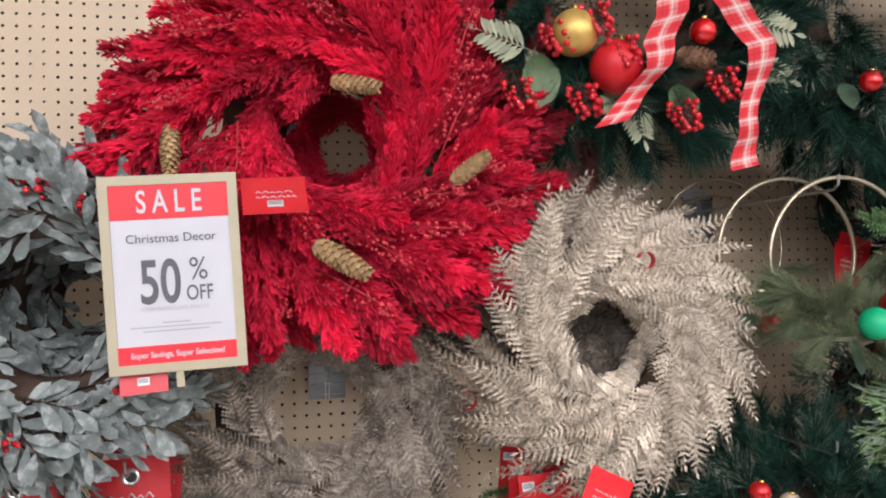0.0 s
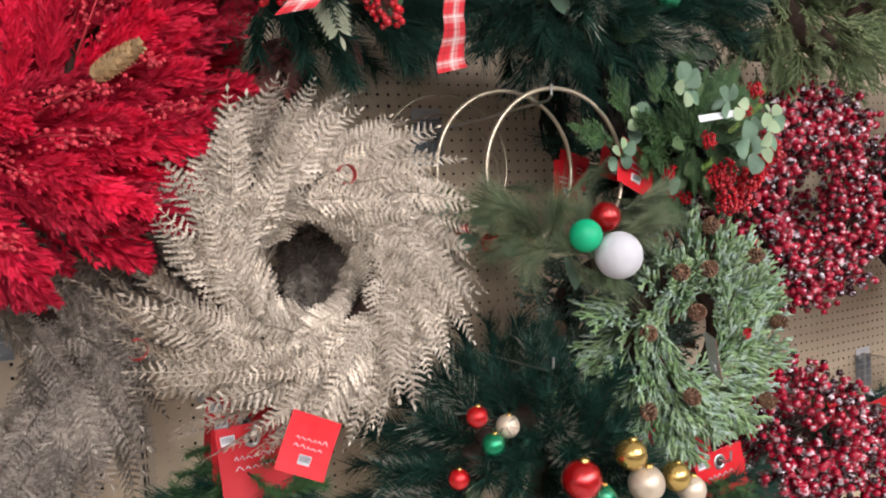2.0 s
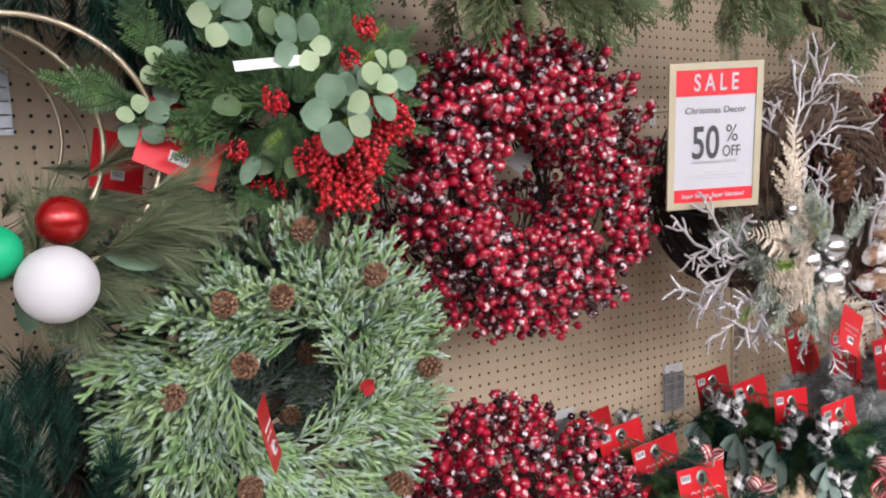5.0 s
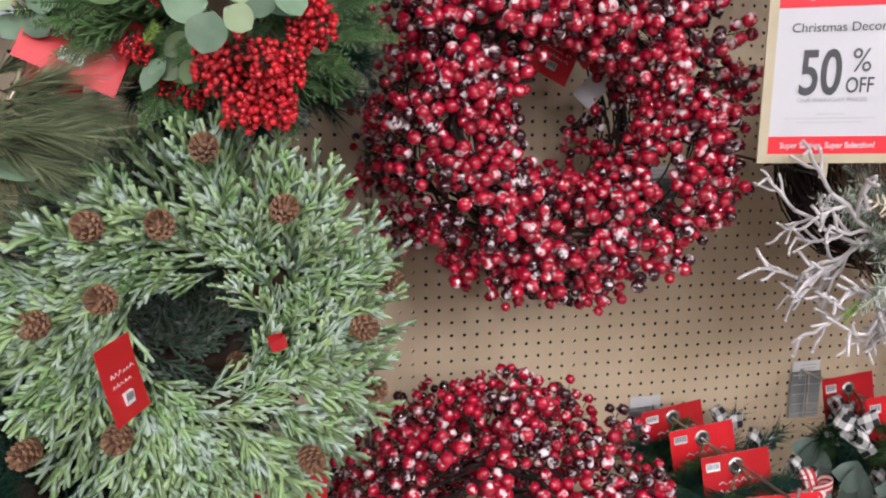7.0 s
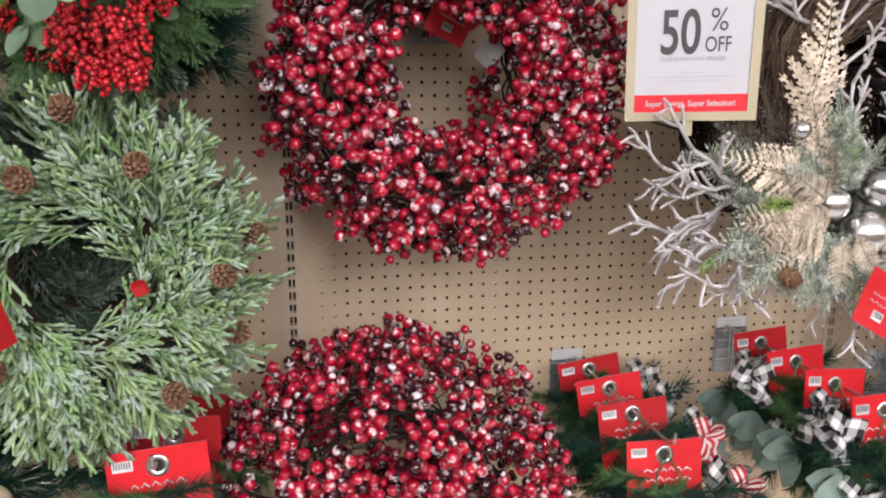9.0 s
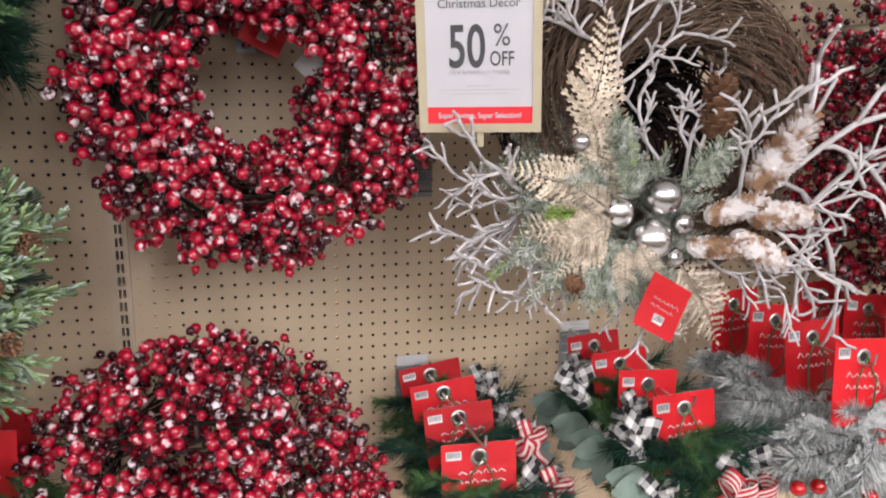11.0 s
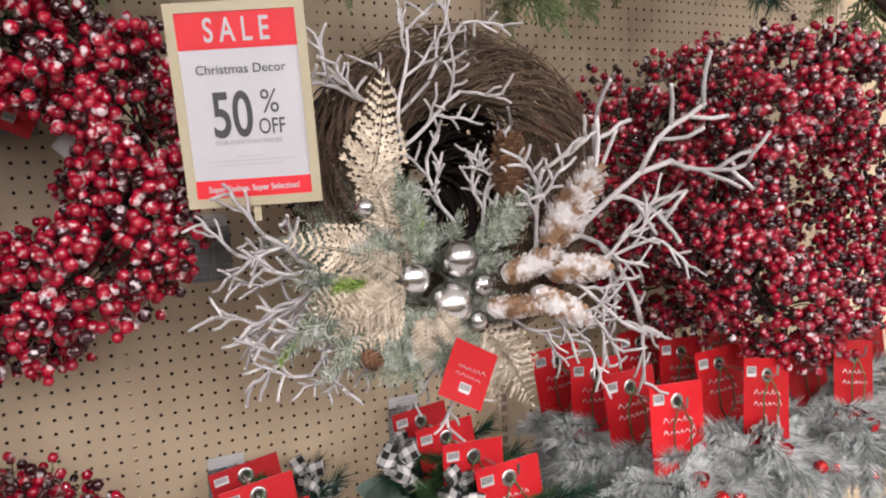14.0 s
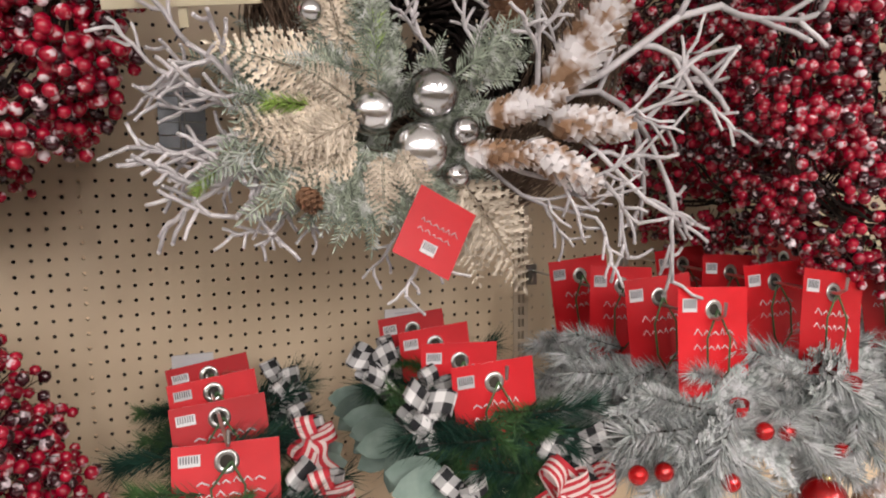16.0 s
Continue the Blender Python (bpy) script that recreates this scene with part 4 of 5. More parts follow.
ear_wreath((-1.985, -0.42, 1.475), 21, True, 0.145)
ear_wreath((-2.0, -0.25, 1.475), 24, False, 0.125)
ear_wreath((-2.01, -0.11, 1.475), 27, False, 0.095)


# green wreath with plaid bow
def bow_wreath():
    c = (-1.05, -0.40, 2.05)
    t = thing("pine_wreath", face_pose(*c), "green pine wreath with balls, berries and a plaid bow", "wreath")
    part("core", ring_core(0.185, 0.032, TWIG), t)
    wreath_fill(t, "pine_sprig", PINES, 140, 0.185, 0.045, 0.6, 0.5, 0.6, 31, (0.8, 1.1), tube=(-0.5, 2.6), label="dark green pine sprig")
    for base, tip in (((-1.27, -0.51, 1.89), (-1.38, -0.51, 1.925)), ((-1.10, -0.50, 1.83), (-1.17, -0.52, 1.80)), ((-1.10, -0.50, 1.83), (-1.075, -0.52, 1.735)), ((-0.90, -0.50, 1.90), (-0.78, -0.50, 1.865)),
                      ((-0.89, -0.50, 1.97), (-0.77, -0.50, 1.95)), ((-1.26, -0.50, 1.90), (-1.27, -0.50, 1.85))):
        set_sprig(t, c, "palm_leaf", PALMS[0], base, tip, 0.14, "pale palm-like leaf")
    for base, tip in (((-1.25, -0.50, 1.89), (-1.26, -0.52, 1.80)), ((-1.0, -0.48, 1.86), (-1.01, -0.52, 1.79)), ((-0.91, -0.48, 2.02), (-0.86, -0.5, 1.96))):
        set_sprig(t, c, "leaf", LEAF_GREEN, base, tip, 0.075, "broad green leaf")
    for base, tip in (((-1.11, -0.36, 1.80), (-1.14, -0.36, 1.66)), ((-1.13, -0.34, 1.79), (-1.10, -0.34, 1.67)), ((-1.02, -0.36, 1.80), (-0.99, -0.36, 1.73))):
        set_sprig(t, c, "wine_leaf", WINE[0], base, tip, 0.13, "dark wine-red leaf")
    ornament(t, BALL_GOLDMATTE, loc(c, (-1.208, -0.535, 1.915)), 0.037, "matte gold ball")
    ornament(t, BALL_REDMATTE, loc(c, (-1.135, -0.53, 1.868)), 0.043, "matte red ball")
    ornament(t, BALL_RED, loc(c, (-0.985, -0.53, 1.935)), 0.022, "red ball")
    for p in ((-1.145, -0.545, 1.925), (-1.206, -0.535, 1.848), (-1.035, -0.53, 1.835), (-0.965, -0.53, 1.89), (-1.30, -0.50, 1.86), (-1.19, -0.54, 1.975), (-1.25, -0.53, 1.945)):
        part("berry_cluster", REDBERRIES[1], t, basis(loc(c, p), (0.3, -1, 0.3), (0, 0, 1), 1.15), "cluster of red berries")
    set_sprig(t, c, "pinecone", CONE_BROWN, (-1.03, -0.52, 1.895), (-0.975, -0.53, 1.89), 0.06, "brown pinecone")
    for path, w in ((((-1.05, -0.54, 2.03), (-1.055, -0.56, 1.95), (-1.075, -0.555, 1.905), (-1.085, -0.575, 1.86), (-1.125, -0.56, 1.81), (-1.165, -0.58, 1.765)), 0.052),
                    (((-1.01, -0.54, 2.03), (-0.95, -0.56, 1.975), (-0.905, -0.57, 1.91), (-0.90, -0.55, 1.86), (-0.922, -0.56, 1.79), (-0.915, -0.54, 1.75), (-0.92, -0.55, 1.712)), 0.046)):
        pts = [loc(c, p) for p in path]
        fine = []
        for i in range(len(pts) - 1):
            for k in range(5):
                u = k / 5
                fine.append(pts[i].lerp(pts[i + 1], u) + Vector((0, 0, 0.006 * math.sin((i + u) * 3.1))))
        fine.append(pts[-1])
        b = Build()
        b.strip(fine, lambda u: (1, 0.25, 0.35 * math.sin(7 * u)), w)
        part("ribbon", b.mesh("ribbon", PLAID), t, label="red and white plaid ribbon")
    for sgn in (-1, 1):
        b = Build()
        b.strip([loc(c, (-1.03, -0.54, 2.03)) + Vector((sgn * 0.07 * math.sin(math.pi * i / 14), 0.05 * math.sin(2 * math.pi * i / 14) * 0.8, 0.03 * math.sin(math.pi * i / 14))) for i in range(15)], (0, 0.3, 1), 0.045)
        part("bow_loop", b.mesh("bow_loop", PLAID), t, label="plaid bow loop")


bow_wreath()


def glitter_wreath(c, balls, seed, R=0.20, n=95, label="dark pine wreath with glittered tips and coloured balls", extra=True):
    t = thing("pine_wreath", face_pose(*c), label, "wreath", "glittered pine wreaths")
    part("core", ring_core(R, 0.034, TWIG), t)
    wreath_fill(t, "pine_sprig", PINES_TIP[:2] + PINES, n, R, 0.05, 0.4, 0.65, 0.7, seed, (0.85, 1.15), tube=(-0.5, 2.8), label="pine sprig with glittered tips")
    wreath_fill(t, "pine_sprig", PINES, n // 2, R, 0.03, 0.5, 0.3, 0.7, seed + 1, (0.8, 1.1), tube=(-0.5, 2.8))
    if extra:
        wreath_fill(t, "leaf", [LEAF_GREEN, LEAF_EUC], 14, R, 0.07, 0.5, 0.3, 0.8, seed + 2, (0.7, 1.0), tube=(0.3, 2.3), label="broad green leaf")
    for p, r, mat, lab in balls:
        ornament(t, mat, loc(c, p), r, lab)
    return t


glitter_wreath((-0.47, -0.38, 2.06), (((-0.443, -0.50, 1.889), 0.026, BALL_GREEN, "shiny green ball"), ((-0.568, -0.52, 1.993), 0.024, BALL_CHAMP, "champagne ball"), ((-0.505, -0.52, 1.995), 0.02, BALL_RED, "shiny red ball"),
               ((-0.537, -0.53, 1.95), 0.02, BALL_GREEN, "shiny green ball"), ((-0.655, -0.51, 1.878), 0.02, BALL_RED, "shiny red ball"), ((-0.497, -0.52, 1.925), 0.018, BALL_GOLD, "gold ball"), ((-0.34, -0.50, 1.91), 0.02, BALL_RED, "red ball")), 41, 0.215, 150)
glitter_wreath((-0.47, -0.20, 2.07), (), 43, 0.215, 90, "dark pine wreath hanging behind another", False)
glitter_wreath((-1.03, -0.20, 2.07), (), 48, 0.19, 80, "dark pine wreath behind the bow wreath", False)
glitter_wreath((-0.70, -0.40, 0.965), (((-0.700, -0.555, 1.061), 0.034, BALL_RED, "ribbed red ball"), ((-0.612, -0.575, 1.094), 0.027, BALL_GOLD, "shiny gold ball"), ((-0.878, -0.525, 1.185), 0.018, BALL_RED, "red ball"),
               ((-0.822, -0.525, 1.162), 0.019, BALL_CHAMP, "champagne ball"), ((-0.852, -0.53, 1.138), 0.019, BALL_GREEN, "green ball"), ((-0.910, -0.52, 1.091), 0.017, BALL_RED, "red ball"),
               ((-0.669, -0.57, 1.030), 0.024, BALL_GREEN, "green ball"), ((-0.584, -0.58, 1.041), 0.031, BALL_CHAMP, "champagne ball"), ((-0.507, -0.57, 1.036), 0.026, BALL_GOLD, "gold ball"), ((-0.44, -0.54, 0.99), 0.027, BALL_CHAMP, "champagne ball")), 45, 0.15, 120)
glitter_wreath((-0.68, -0.22, 0.965), (), 49, 0.15, 80, "dark pine wreath low on the wall behind another", False)


# hoops
def hoop(c, R, wire, full, seed):
    t = thing("hoop_wreath", face_pose(*c), "champagne wire hoop wreath with pine and balls at its foot" if full else "champagne wire hoop wreath hanging behind", "wreath", "hoop wreaths")
    b = Build()
    b.tube([(R * math.cos(2 * math.pi * i / 64), R * math.sin(2 * math.pi * i / 64), 0) for i in range(65)], wire, 8, cap=False)
    part("hoop", b.mesh("hoop", GOLDWIRE), t, label="champagne metal hoop")
    rng = random.Random(seed)
    n = 40 if full else 12
    for i in range(n):
        u = i / (n - 1)
        a = math.radians(200 + 140 * u)
        p = Vector((R * math.cos(a) * 0.85, R * math.sin(a) * (1.0 if full else 0.95) + 0.005, rng.uniform(0, 0.085 if full else 0.03)))
        d = Vector(((u - 0.5) * 2.4 + rng.uniform(-0.5, 0.5), rng.uniform(-0.75, 0.6), rng.uniform(-0.1, 0.35)))
        part("pine_sprig", LONGS[i % 4], t, basis(p, d, (0, 0, 1), rng.uniform(0.55, 0.82)), "long-needled olive pine sprig" if i == 0 else "")
    for i in range(5 if full else 2):
        a = math.radians(205 + 32 * i)
        p = Vector((R * math.cos(a), R * math.sin(a), 0.02))
        part("leaf", LEAF_EUC, t, basis(p, (math.cos(a) * 1.4, -0.4 + 0.3 * i % 0.6, 0.3), (0.2, 0.4, 1), 0.9), "grey-green leaf")
    if full:
        ornament(t, BALL_WHITE, loc(c, (-0.625, -0.566, 1.427)), 0.0395, "white sugared ball", cap=False)
        ornament(t, BALL_RED, loc(c, (-0.615, -0.521, 1.490)), 0.027, "shiny red ball", cap=False)
        ornament(t, BALL_GREENMATTE, loc(c, (-0.680, -0.550, 1.461)), 0.0275, "matte green ball", cap=False)
    else:
        for x in (-0.05, 0.02):
            ornament(t, BALL_RED, Vector((x, -R + 0.015, 0.02)), 0.02, "red ball")
    return t


hoop((-0.644, -0.428, 1.572), 0.149, 0.0042, True, 51)
hoop((-0.698, -0.345, 1.579), 0.147, 0.0040, False, 52)
hoop((-0.734, -0.170, 1.598), 0.147, 0.0032, False, 53)
hoop((-0.690, -0.073, 1.571), 0.147, 0.0028, False, 54)


# cypress wreaths
def cypress_wreath(c, meshes, n, seed, front):
    t = thing("cypress_wreath", face_pose(*c), "frosted pale green cypress wreath with small pinecones" if front else "green cypress wreath behind another, its colour darkened as in shade", "wreath", "cypress wreaths")
    part("core", ring_core(0.108, 0.026, TWIG), t)
    wreath_fill(t, "cypress_sprig", meshes, n, 0.108, 0.035, 0.55, 0.6, 0.55, seed, (0.78, 1.06), tube=(-0.6, 2.5), jit=0.25, label="frosted cypress sprig")
    wreath_fill(t, "cypress_sprig", meshes, n // 4, 0.10, 0.045, 0.8, -0.05, 0.3, seed + 1, (0.6, 0.85), tube=(0.8, 2.4), jit=0.25)
    if front:
        for p in ((-0.272, -0.50, 1.495), (-0.312, -0.53, 1.424), (-0.199, -0.53, 1.437), (-0.362, -0.55, 1.360), (-0.120, -0.51, 1.310), (-0.109, -0.50, 1.240), (-0.178, -0.53, 1.179), (-0.374, -0.53, 1.424), (-0.445, -0.52, 1.207), (-0.085, -0.47, 1.350),
                  (-0.43, -0.51, 1.33), (-0.36, -0.53, 1.22)):
            q = loc(c, p)
            part("pinecone", CONE_SMALL, t, basis(q, (q.x * 1.5, q.y * 1.5, 0.35), (0.3, 0.1, 1), 1.0), "small brown pinecone")
        tag(t, basis(loc(c, (-0.358, -0.585, 1.327)), (0.44, 0.13, -0.89), (0.88, 0.1, 0.46)), 0.052, 0.078, False)
        b = Build()
        b.strip([(0.010 * math.cos(w * 0.5), 0.006 * math.sin(w * 0.5), 0) for w in range(-5, 6)], (0, 0, 1), 0.015)
        part("loop_tag", b.mesh("loop_tag", TAGRED), t, basis(loc(c, (-0.204, -0.53, 1.301)), (1, 0.3, 0), (0.2, 1, 0.4)), "red paper loop tag")
    else:
        wreath_fill(t, "cypress_sprig", meshes, 40, 0.07, 0.03, 0.5, -0.8, 0.1, seed + 5, (0.7, 0.9), tube=(0.5, 3.0))
        wreath_fill(t, "pinecone", [CONE_SMALL], 9, 0.12, 0.08, 0.3, 0.6, 0.6, seed + 3, tube=(0.2, 2.0))
    return t


cypress_wreath((-0.285, -0.44, 1.300), CYPS, 135, 61, True)
# Back wreath in the darkened green, filling the front hole with shade.
cypress_wreath((-0.325, -0.27, 1.31), CYPS_SHADED, 130, 65, False)


# eucalyptus and berry wreath on a vine ring
def euc_wreath():
    c = (-0.275, -0.40, 1.735)
    t = thing("eucalyptus_wreath", face_pose(*c), "eucalyptus, cedar and red berry spray on a dark vine ring", "wreath", placed=True)
    part("vine_ring", vine_ring(0.135, 0.028, DARKVINE, 70, 5, 0.002), t, pose(0, 0.0, 0), "dark brown twisted vine ring")
    rng = random.Random(7)
    for i in range(120):
        a = rng.uniform(0, 6.283)
        u = rng.uniform(0.0, 1.0) ** 0.6
        p = Vector((0.01 + 0.115 * u * math.cos(a), -0.075 + 0.075 * u * math.sin(a), rng.uniform(0.0, 0.075)))
        d = Vector((math.cos(a) * 1.1, math.sin(a) * 0.9, rng.uniform(0.0, 0.5)))
        part("cedar_sprig", (SPRAYS[i % 4], SPRAY_CYPS[i % 3], SPRAYS[(i + 1) % 4], SPRAYS[(i + 2) % 4])[i % 4], t, basis(p, d, (0, 0, 1), rng.uniform(0.7, 1.0)), "green cedar sprig" if i == 0 else "")
    for q, d in (((-0.375, -0.47, 1.73), (0.0, 1, 0.1)), ((-0.42, -0.45, 1.70), (-0.5, 1, 0.1)), ((-0.45, -0.44, 1.66), (-1, 0.3, 0.1)), ((-0.20, -0.46, 1.73), (0.6, 1, 0.1)), ((-0.30, -0.46, 1.74), (0.1, 1, 0.2)), ((-0.17, -0.46, 1.70), (1, 0.8, 0.1))):
        part("cedar_sprig", SPRAYS[int(abs(q[0]) * 100) % 4], t, basis(loc(c, q), d, (0, 0, 1), 1.1))
    for i in range(22):
        a = rng.uniform(0, 6.283)
        p = Vector((0.01 + 0.11 * math.cos(a) * rng.uniform(0.2, 1), -0.07 + 0.08 * math.sin(a), rng.uniform(0.05, 0.11)))
        part("leaf", LEAF_GREEN if i % 2 else LEAF_EUC, t, basis(p, (math.cos(a), math.sin(a) * 0.9, rng.uniform(0.1, 0.6)), (rng.uniform(-0.4, 0.4), 0.3, 1), rng.uniform(0.4, 0.6)), "green leaf" if i < 2 else "")
    for q in ((-0.27, -0.54, 1.665), (-0.20, -0.53, 1.70), (-0.185, -0.53, 1.73), (-0.24, -0.54, 1.62), (-0.33, -0.53, 1.60)):
        part("pine_tuft", LIMES[0], t, basis(loc(c, q), (0.5, 0.6, 0.5), (0, 0, 1), 0.45), "lime green bud")
    # round eucalyptus leaves in threes and fours, the young pair of each paler
    for q, r in (((-0.379, -0.535, 1.745), 0.031), ((-0.256, -0.575, 1.635), 0.033), ((-0.425, -0.46, 1.695), 0.027), ((-0.292, -0.56, 1.715), 0.027), ((-0.205, -0.55, 1.665), 0.030), ((-0.175, -0.54, 1.69), 0.027), ((-0.455, -0.45, 1.64), 0.024)):
        for k in range(5):
            a = 0.7 + k * 1.26 + q[0] * 20
            young = k in (3, 4)
            size = r * (0.74 if young else 1.0)
            e = Vector((math.cos(a), math.sin(a), 0.25))
            part("leaf", ROUND_PALE if young else ROUND_GREY, t, basis(loc(c, q) + e * r * 0.25 + Vector((0, 0, 0.018 if young else 0.006 * (k % 3))), e, (rng.uniform(-0.35, 0.35), rng.uniform(-0.2, 0.5), 1), size * 1.25),
                 "pale green round eucalyptus leaf" if young else "grey-green round eucalyptus leaf")
    for q, n in (((-0.215, -0.50, 1.565), 8), ((-0.175, -0.53, 1.640), 5), ((-0.255, -0.51, 1.595), 4), ((-0.20, -0.52, 1.605), 4), ((-0.30, -0.44, 1.555), 2), ((-0.345, -0.46, 1.60), 2), ((-0.31, -0.53, 1.655), 2), ((-0.19, -0.53, 1.735), 2), ((-0.215, -0.53, 1.70), 1)):
        for k in range(n):
            h = 0.006 * n ** 0.5
            part("berry_cluster", REDBERRIES[k % 4], t, basis(loc(c, q) + Vector((rng.uniform(-h, h) * 1.6, rng.uniform(-h, h) * 1.6 + 0.02, rng.uniform(-h, h))), (rng.uniform(-0.4, 0.4), -1, 0.4), (0, 0, 1), rng.uniform(0.7, 0.95) if n > 2 else 0.55), "cluster of small red berries")
    b = Build()
    b.box((-0.042, -0.006, 0), (0.042, 0.006, 0.0012))
    part("paper_tag", b.mesh("paper_tag", TAGWHITE, smooth=False), t, basis(loc(c, (-0.329, -0.574, 1.693)), (1, 0.12, 0.1), (0, 0.3, 1)), "white paper strip tag")
    tag(t, basis(loc(c, (-0.388, -0.440, 1.652)), (0.85, -0.38, -0.15), (0.1, 0.1, 1)), 0.105, 0.088, False)
    tag(t, basis(loc(c, (-0.455, -0.30, 1.635)), (0.9, -0.2, -0.2), (0.2, 0.1, 1)), 0.07, 0.08, False)

euc_wreath()


def bare_vine(c, R, r, mat, count, seed, lab):
    t = thing("vine_wreath", face_pose(*c), lab, "wreath", "vine wreaths")
    part("vine_ring", vine_ring(R, r, mat, count, seed, 0.0022), t)
    return t


for k, (x, y, z) in enumerate(((-0.315, -0.30, 1.72), (-0.33, -0.18, 1.715))):
    t = bare_vine((x, y, z), 0.135, 0.034, DARKVINE, 80, 15 + k, "dark vine wreath with cedar sprigs behind the front one")
    rng = random.Random(500 + k)
    for i in range(26):
        a = rng.uniform(2.6, 6.8)
        d = Vector((math.cos(a) * 1.2, math.sin(a), rng.uniform(0, 0.5)))
        part("cedar_sprig", CYPS_SHADED[i % 4] if i % 2 else PINES[i % 4], t, basis(Vector((0.06 * math.cos(a), -0.09 + 0.05 * math.sin(a), 0.02)), d, (0, 0, 1), rng.uniform(0.8, 1.1)), "dark green sprig" if i == 0 else "")
    tag(t, basis(Vector((-0.12, -0.09, 0.05)), (0.9, -0.3, 0.1), (0, 0.1, 1)), 0.075, 0.075, False)
# Same grapevine as the front ring; the darker vine colour carries its shade.
bare_vine((0.87, -0.22, 1.505), 0.125, 0.10, DARKVINE, 330, 19, "grapevine wreath behind the branch wreath, its brown darkened as in shade")


# light cedar wreaths along the top
def cedar_wreath(c, seed, n=110, R=0.17):
    t = thing("cedar_wreath", face_pose(*c), "light green cedar wreath hanging along the top row", "wreath", "cedar wreaths")
    part("core", ring_core(R, 0.028, TWIG), t)
    wreath_fill(t, "cedar_sprig", CEDARS + GREEN_FIR, n, R, 0.05, 0.3, 0.55, 0.6, seed, (0.8, 1.1), tube=(-0.5, 2.6), label="light green cedar sprig")


cedar_wreath((0.22, -0.40, 2.06), 71, 170)
cedar_wreath((0.24, -0.22, 2.07), 72, 90)
cedar_wreath((0.66, -0.36, 2.10), 73, 130)
cedar_wreath((1.05, -0.33, 2.06), 75)
glitter_wreath((1.55, -0.36, 2.16), (), 77, 0.17, 70, "dark pine wreath with glittered tips in the top row", False)
cedar_wreath((2.02, -0.40, 2.0), 79)


# berry wreaths
def one_berry(rng):
    b = Build()
    b.ball((0, 0, 0), 1.0, squash=(1, 1, 1.07))
    return b.mesh("berry", BERRY)


BERRY_MESHES = many(one_berry, 3, 600)


def berry_wreath(c, R, n, seed, lab, tube_r=0.058, near=900):
    t = thing("berry_wreath", face_pose(*c), lab, "wreath", "berry wreaths")
    part("vine_ring", vine_ring(R, 0.034, DARKVINE, 26, seed, 0.002), t, label="dark vine ring")
    rng = random.Random(seed)
    stalks, rest, front = Build(), Build(), []
    for i in range(n):
        a = 6.2832 * ((i * 0.61803) % 1.0) + rng.uniform(-0.05, 0.05)
        w = rng.uniform(-0.9, 3.6)
        er, ez = Vector((math.cos(a), math.sin(a), 0)), Vector((0, 0, 1))
        nn = er * math.cos(w) + ez * math.sin(w)
        p = er * R + nn * tube_r * 0.55
        d = (nn + Vector((rng.uniform(-0.7, 0.7), rng.uniform(-0.7, 0.7), rng.uniform(-0.4, 0.5)))).normalized()
        L = rng.uniform(0.035, 0.062) * (1.25 if w < 1.0 else 1.0)
        stalks.tube([p, p + d * L * 0.6, p + d * L], [0.0012, 0.001, 0.0007], 4)
        e1 = d.cross(Vector((0.3, 0.2, 0.9))).normalized()
        e2 = d.cross(e1)
        for k in range(8):
            u = 0.3 + 0.85 * k / 8
            roll = k * 2.4 + rng.uniform(-0.5, 0.5)
            h = 0.0165 * rng.uniform(0.6, 1.3)
            q = p + d * (L * u + 0.004) + (e1 * math.cos(roll) + e2 * math.sin(roll)) * h
            stalks.tube([p + d * L * u * 0.85, q], 0.0006, 3, cap=False)
            r = rng.uniform(0.0076, 0.0100)
            front.append((q, r, d))
    front.sort(key=lambda f: -f[0].z)
    for k, (q, r, d) in enumerate(front):
        if k < 300:
            part("berry", BERRY_MESHES[k % 3], t, basis(q, e1, d, r))
        else:
            rest.ball(q, r, low=k > near)
    part("stalk_bundle", stalks.mesh("stalk_bundle", TWIG), t, label="thin brown stalks", kind="stuff")
    part("berry_filling", rest.mesh("berry_filling", BERRY), t, label="red and black berries dusted with snow", kind="stuff")
    return t


c1 = (0.212, -0.33, 1.545)
w = berry_wreath(c1, 0.178, 265, 81, "red and black berry wreath dusted with white snow")
tag(w, basis(loc(c1, (0.235, -0.275, 1.695)), (0.80, 0.58, 0.1), (-0.15, 0, 1)), 0.07, 0.075, False)
tag(w, basis(loc(c1, (0.255, -0.20, 1.675)), (0.9, -0.45, 0.0), (0, 0, 1)), 0.07, 0.075, False)
b = Build()
b.box((-0.018, -0.055, 0), (0.018, 0, 0.001))
part("paper_tag", b.mesh("paper_tag", TAGWHITE, smooth=False), w, basis(loc(c1, (0.328, -0.19, 1.612)), (0.6, -0.6, 0.3), (-0.35, 0.1, 0.9)), "white paper tag")
berry_wreath((0.105, -0.36, 0.885), 0.15, 370, 84, "red and black berry wreath, the lowest on the wall", 0.15)
berry_wreath((0.19, -0.15, 1.535), 0.178, 150, 83, "red and black berry wreath close to the wall behind another", near=300)
berry_wreath((0.115, -0.20, 0.875), 0.15, 190, 85, "red and black berry wreath hanging behind another", near=300)
berry_wreath((1.62, -0.45, 1.44), 0.225, 380, 87, "large red and black berry wreath hanging in a stack", 0.095)
berry_wreath((1.57, -0.26, 1.45), 0.205, 260, 88, "large red and black berry wreath at the back of a stack", 0.11, near=300)
berry_wreath((1.56, -0.09, 1.45), 0.205, 220, 89, "large red and black berry wreath close to the wall", 0.10, near=300)


